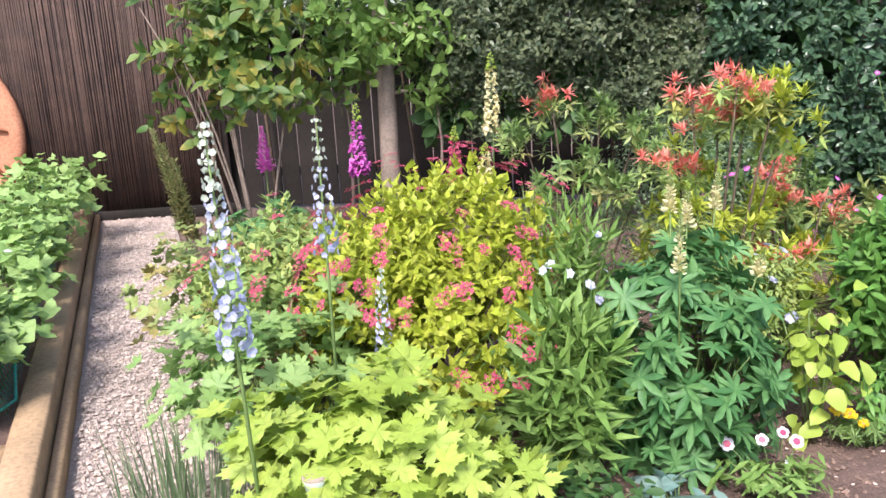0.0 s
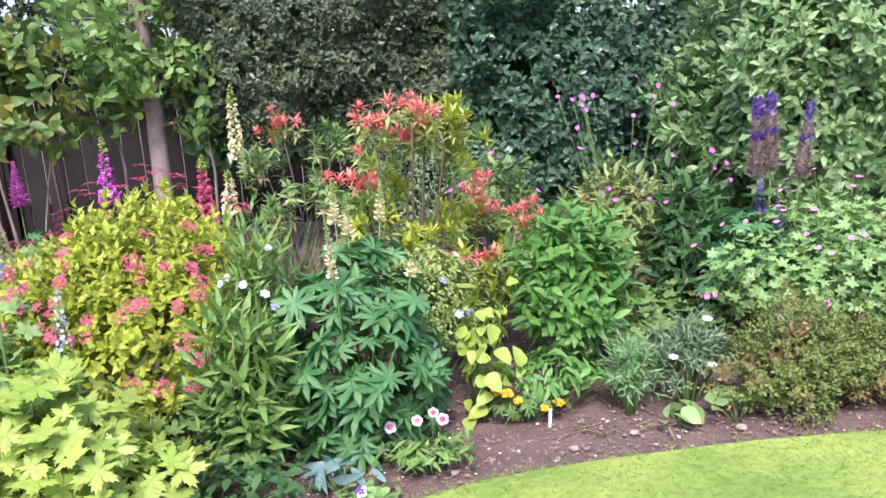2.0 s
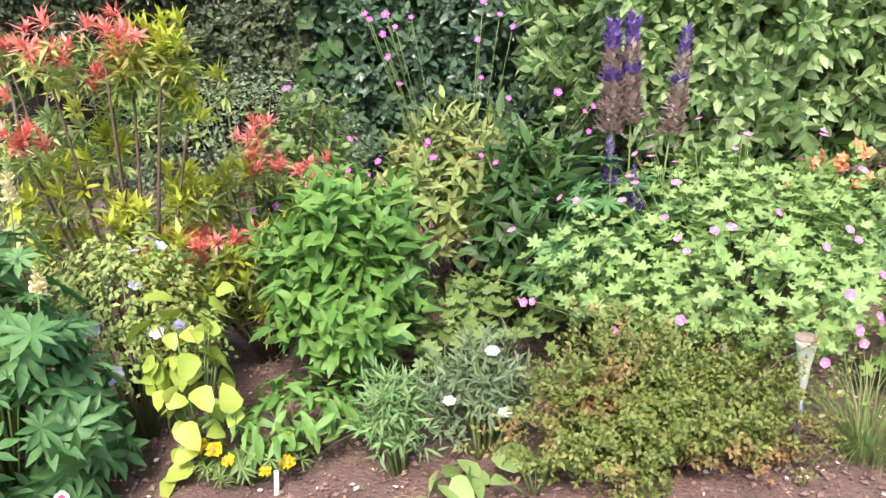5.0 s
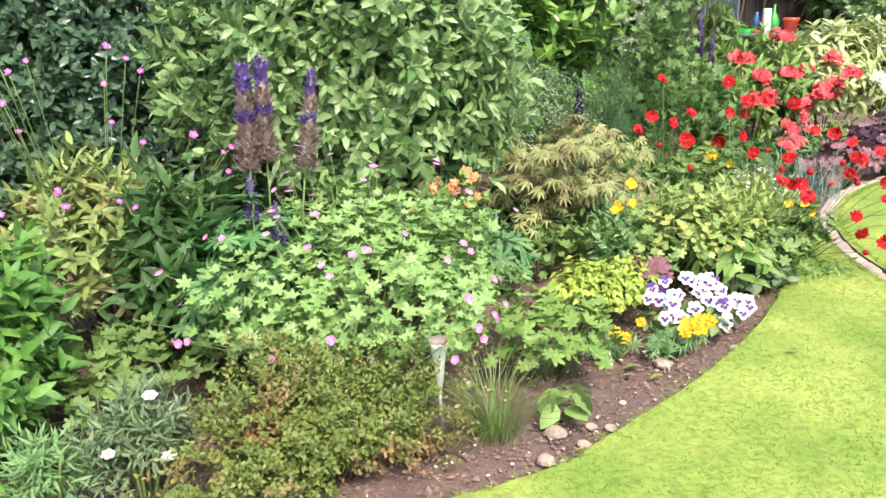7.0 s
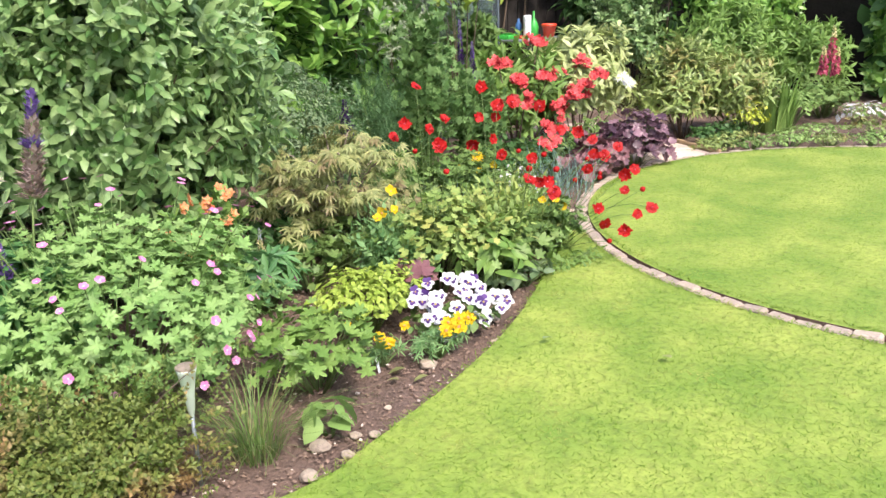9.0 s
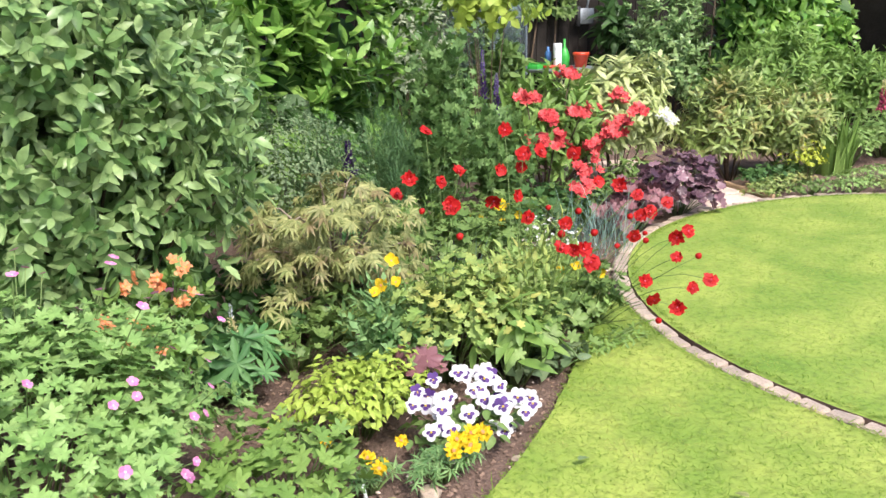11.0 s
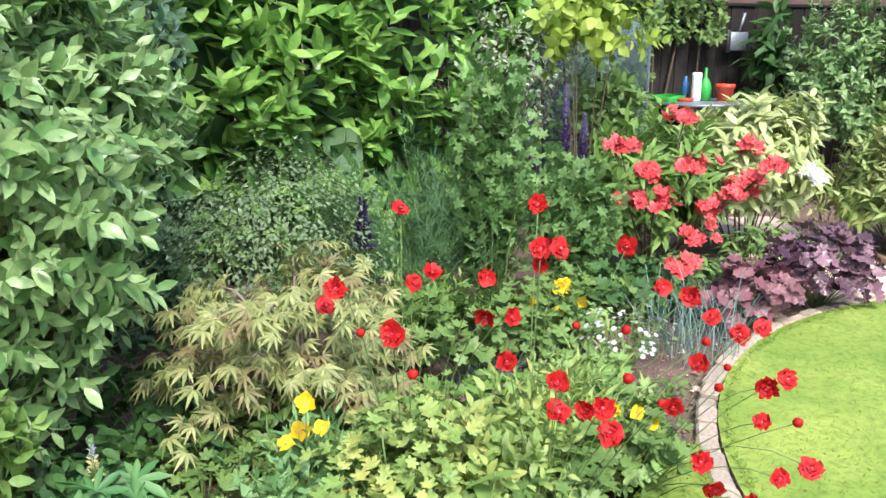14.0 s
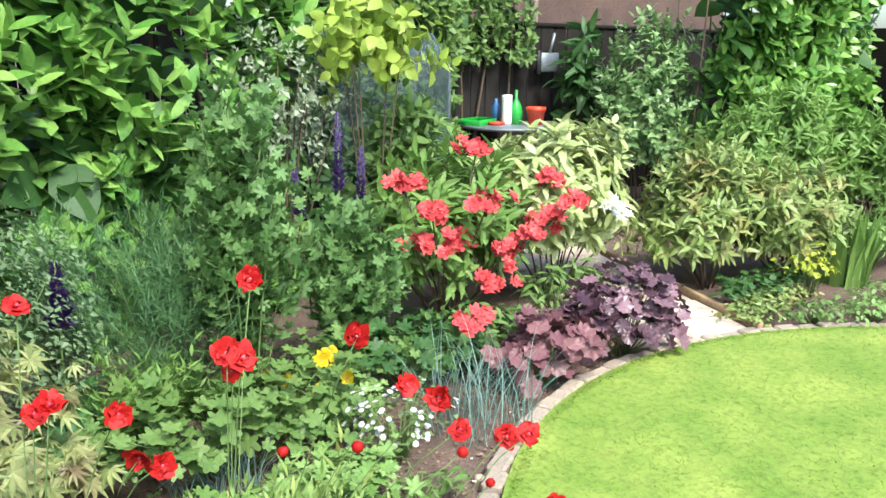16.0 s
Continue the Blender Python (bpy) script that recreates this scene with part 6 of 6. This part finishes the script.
# ---- table and what stands on it ----
TX, TY, TZ = 9.6, 7.34, 0.86
ob = thing("garden_table", "round grey garden table by the fence", "table", (TX, TY, 0))
bag = Bag()
lathe(bag, ((0.0, TZ - 0.03), (0.4, TZ - 0.03), (0.44, TZ - 0.022), (0.445, TZ - 0.008), (0.435, TZ), (0.0, TZ)), 32)
part("tabletop", bag, GREYM, ob)
for i in range(4):
    a = math.pi / 4 + i * math.pi / 2
    bag = Bag()
    tube(bag, [(0.36 * math.cos(a), 0.36 * math.sin(a), 0), (0.3 * math.cos(a), 0.3 * math.sin(a), TZ - 0.03)], 0.014, 8)
    part("leg", bag, GREYM, ob)
ob = thing("bottle", "white plastic bottle with a ridged cap standing on the table", "bottle", (9.57, 7.35, TZ))
bag = Bag()
lathe(bag, ((0, 0), (0.042, 0), (0.045, 0.02), (0.045, 0.2), (0.042, 0.21)), 18)
body = part("body", bag, WHITEP, ob)
bag = Bag()
lathe(bag, ((0.046, 0.205), (0.047, 0.25), (0.04, 0.258), (0, 0.258)), 18)
part("cap", bag, WHITEP, body)
ob = thing("bottle", "blue plastic bottle standing on the table", "bottle", (9.56, 7.48, TZ))
bag = Bag()
lathe(bag, ((0, 0), (0.035, 0), (0.037, 0.15), (0.015, 0.19), (0.015, 0.22), (0, 0.22)), 16)
part("body", bag, BLUEP, ob)
ob = thing("watering_bottle", "green spray bottle standing on the table", "bottle", (9.67, 7.34, TZ))
bag = Bag()
lathe(bag, ((0, 0), (0.055, 0), (0.058, 0.12), (0.04, 0.18), (0.014, 0.22), (0.012, 0.3), (0, 0.3)), 16)
part("body", bag, GREENP, ob)
ob = thing("plant_pot", "red plastic plant pot standing on the table", "pot", (9.78, 7.2, TZ))
bag = Bag()
lathe(bag, ((0, 0), (0.06, 0), (0.08, 0.12), (0.09, 0.125), (0.09, 0.155), (0.08, 0.155), (0.07, 0.11), (0, 0.11)), 20)
part("bowl", bag, REDPOT, ob)
ob = thing("saucer", "red plastic pot saucer lying on the table", "saucer", (9.47, 7.38, TZ))
bag = Bag()
lathe(bag, ((0, 0), (0.07, 0), (0.085, 0.03), (0.08, 0.03), (0.065, 0.008), (0, 0.008)), 20)
part("dish", bag, REDPOT, ob)
ob = thing("seed_tray", "green plastic tray lying on the table", "tray", (9.39, 7.52, TZ), 20)
bag = Bag()
for lo, hi in (((-0.2, -0.12, 0.0), (0.2, 0.12, 0.008)), ((-0.2, -0.12, 0.008), (0.2, -0.11, 0.05)), ((-0.2, 0.11, 0.008), (0.2, 0.12, 0.05)), ((-0.2, -0.11, 0.008), (-0.19, 0.11, 0.05)), ((0.19, -0.11, 0.008), (0.2, 0.11, 0.05))):
    box_bag(bag, lo, hi, 0.002)
part("tray", bag, GREENP, ob)
# hand tools hung on the fence
ob = thing("dustpan", "grey metal dustpan and black brush hung on the fence", "dustpan", (10.42, 7.72, 1.4), 0)
bag = Bag()
box_bag(bag, (-0.11, -0.05, -0.1), (0.13, -0.02, 0.08), 0.01)
part("pan", bag, GREYM, ob)
bag = Bag()
tube(bag, [(0.0, -0.04, 0.08), (0.05, -0.05, 0.26)], 0.014, 8)
part("handle", bag, GREYM, ob)
bag = Bag()
box_bag(bag, (-0.17, -0.06, -0.12), (-0.12, -0.02, 0.1), 0.01)
part("brush", bag, BLACKP, ob)
# small walk-in plastic greenhouse behind the purple lupins
ob = thing("mini_greenhouse", "small clear plastic greenhouse with a dull tubular frame", "greenhouse", (7.86, 6.85, 0), -12)
GW, GD, GE, GT = 0.42, 0.28, 1.4, 1.6
for x in (-GW, GW):
    for y in (-GD, GD):
        bag = Bag()
        tube(bag, [(x, y, -0.02), (x, y, GE)], 0.01, 8)
        part("post", bag, DARKM, ob)
    bag = Bag()
    tube(bag, [(x, -GD, GE), (x, 0, GT), (x, GD, GE)], 0.01, 8)
    part("gable_bar", bag, DARKM, ob)
for y, z in ((-GD, GE), (GD, GE), (0, GT), (-GD, 0.7)):
    bag = Bag()
    tube(bag, [(-GW, y, z), (GW, y, z)], 0.009, 8)
    part("rail", bag, DARKM, ob)


def sheet(a, b, c, d):
    """A slightly slack plastic panel between four corners."""
    a, b, c, d = (np.array(q, float) for q in (a, b, c, d))
    n = 9
    u, v = np.meshgrid(np.linspace(0, 1, n), np.linspace(0, 1, n))
    u, v = u.ravel()[:, None], v.ravel()[:, None]
    p = (a * (1 - u) + b * u) * (1 - v) + (d * (1 - u) + c * u) * v
    nrm = unit(np.cross(b - a, d - a))
    p = p + nrm * np.array([[0.012 * noise.noise(Vector(q * 6))] for q in p]) + nrm * 0.013
    k = (np.arange(n - 1)[:, None] * n + np.arange(n - 1)[None]).ravel()
    bag = Bag()
    bag.add(p, np.concatenate([np.c_[k, k + 1, k + n + 1], np.c_[k, k + n + 1, k + n]]))
    part("plastic_panel", bag, PANE, ob)


sheet((-GW, -GD, 0.02), (-0.02, -GD, 0.02), (-0.02, -GD, GE), (-GW, -GD, GE))
sheet((0.02, -GD, 0.02), (GW, -GD, 0.02), (GW, -GD, GE), (0.02, -GD, GE))
sheet((GW, -GD, 0.02), (GW, GD, 0.02), (GW, GD, GE), (GW, -GD, GE))
sheet((-GW, GD, 0.02), (-GW, -GD, 0.02), (-GW, -GD, GE), (-GW, GD, GE))
sheet((-GW, -GD, GE), (GW, -GD, GE), (GW, 0, GT), (-GW, 0, GT))
sheet((GW, GD, GE), (-GW, GD, GE), (-GW, 0, GT), (GW, 0, GT))

# dry stems lying on the bare soil
for x, y in ((2.02, 2.68), (1.78, 2.66), (3.62, 2.78), (5.7, 3.75)):
    ob = thing("dry_stems", "few dry straw-coloured stems lying on the soil", "dead stems", (x, y, 0.004), 0, "dry stems")
    for i in range(7):
        a, ln = RNG.uniform(0, 6.28), RNG.uniform(0.06, 0.15)
        bag = Bag()
        tube(bag, [(0, 0, 0.004), (math.cos(a) * ln * 0.5, math.sin(a) * ln * 0.5, 0.025), (math.cos(a) * ln, math.sin(a) * ln, 0.006)], 0.0018, 3)
        part("dry_stem", bag, G["tan"], ob)
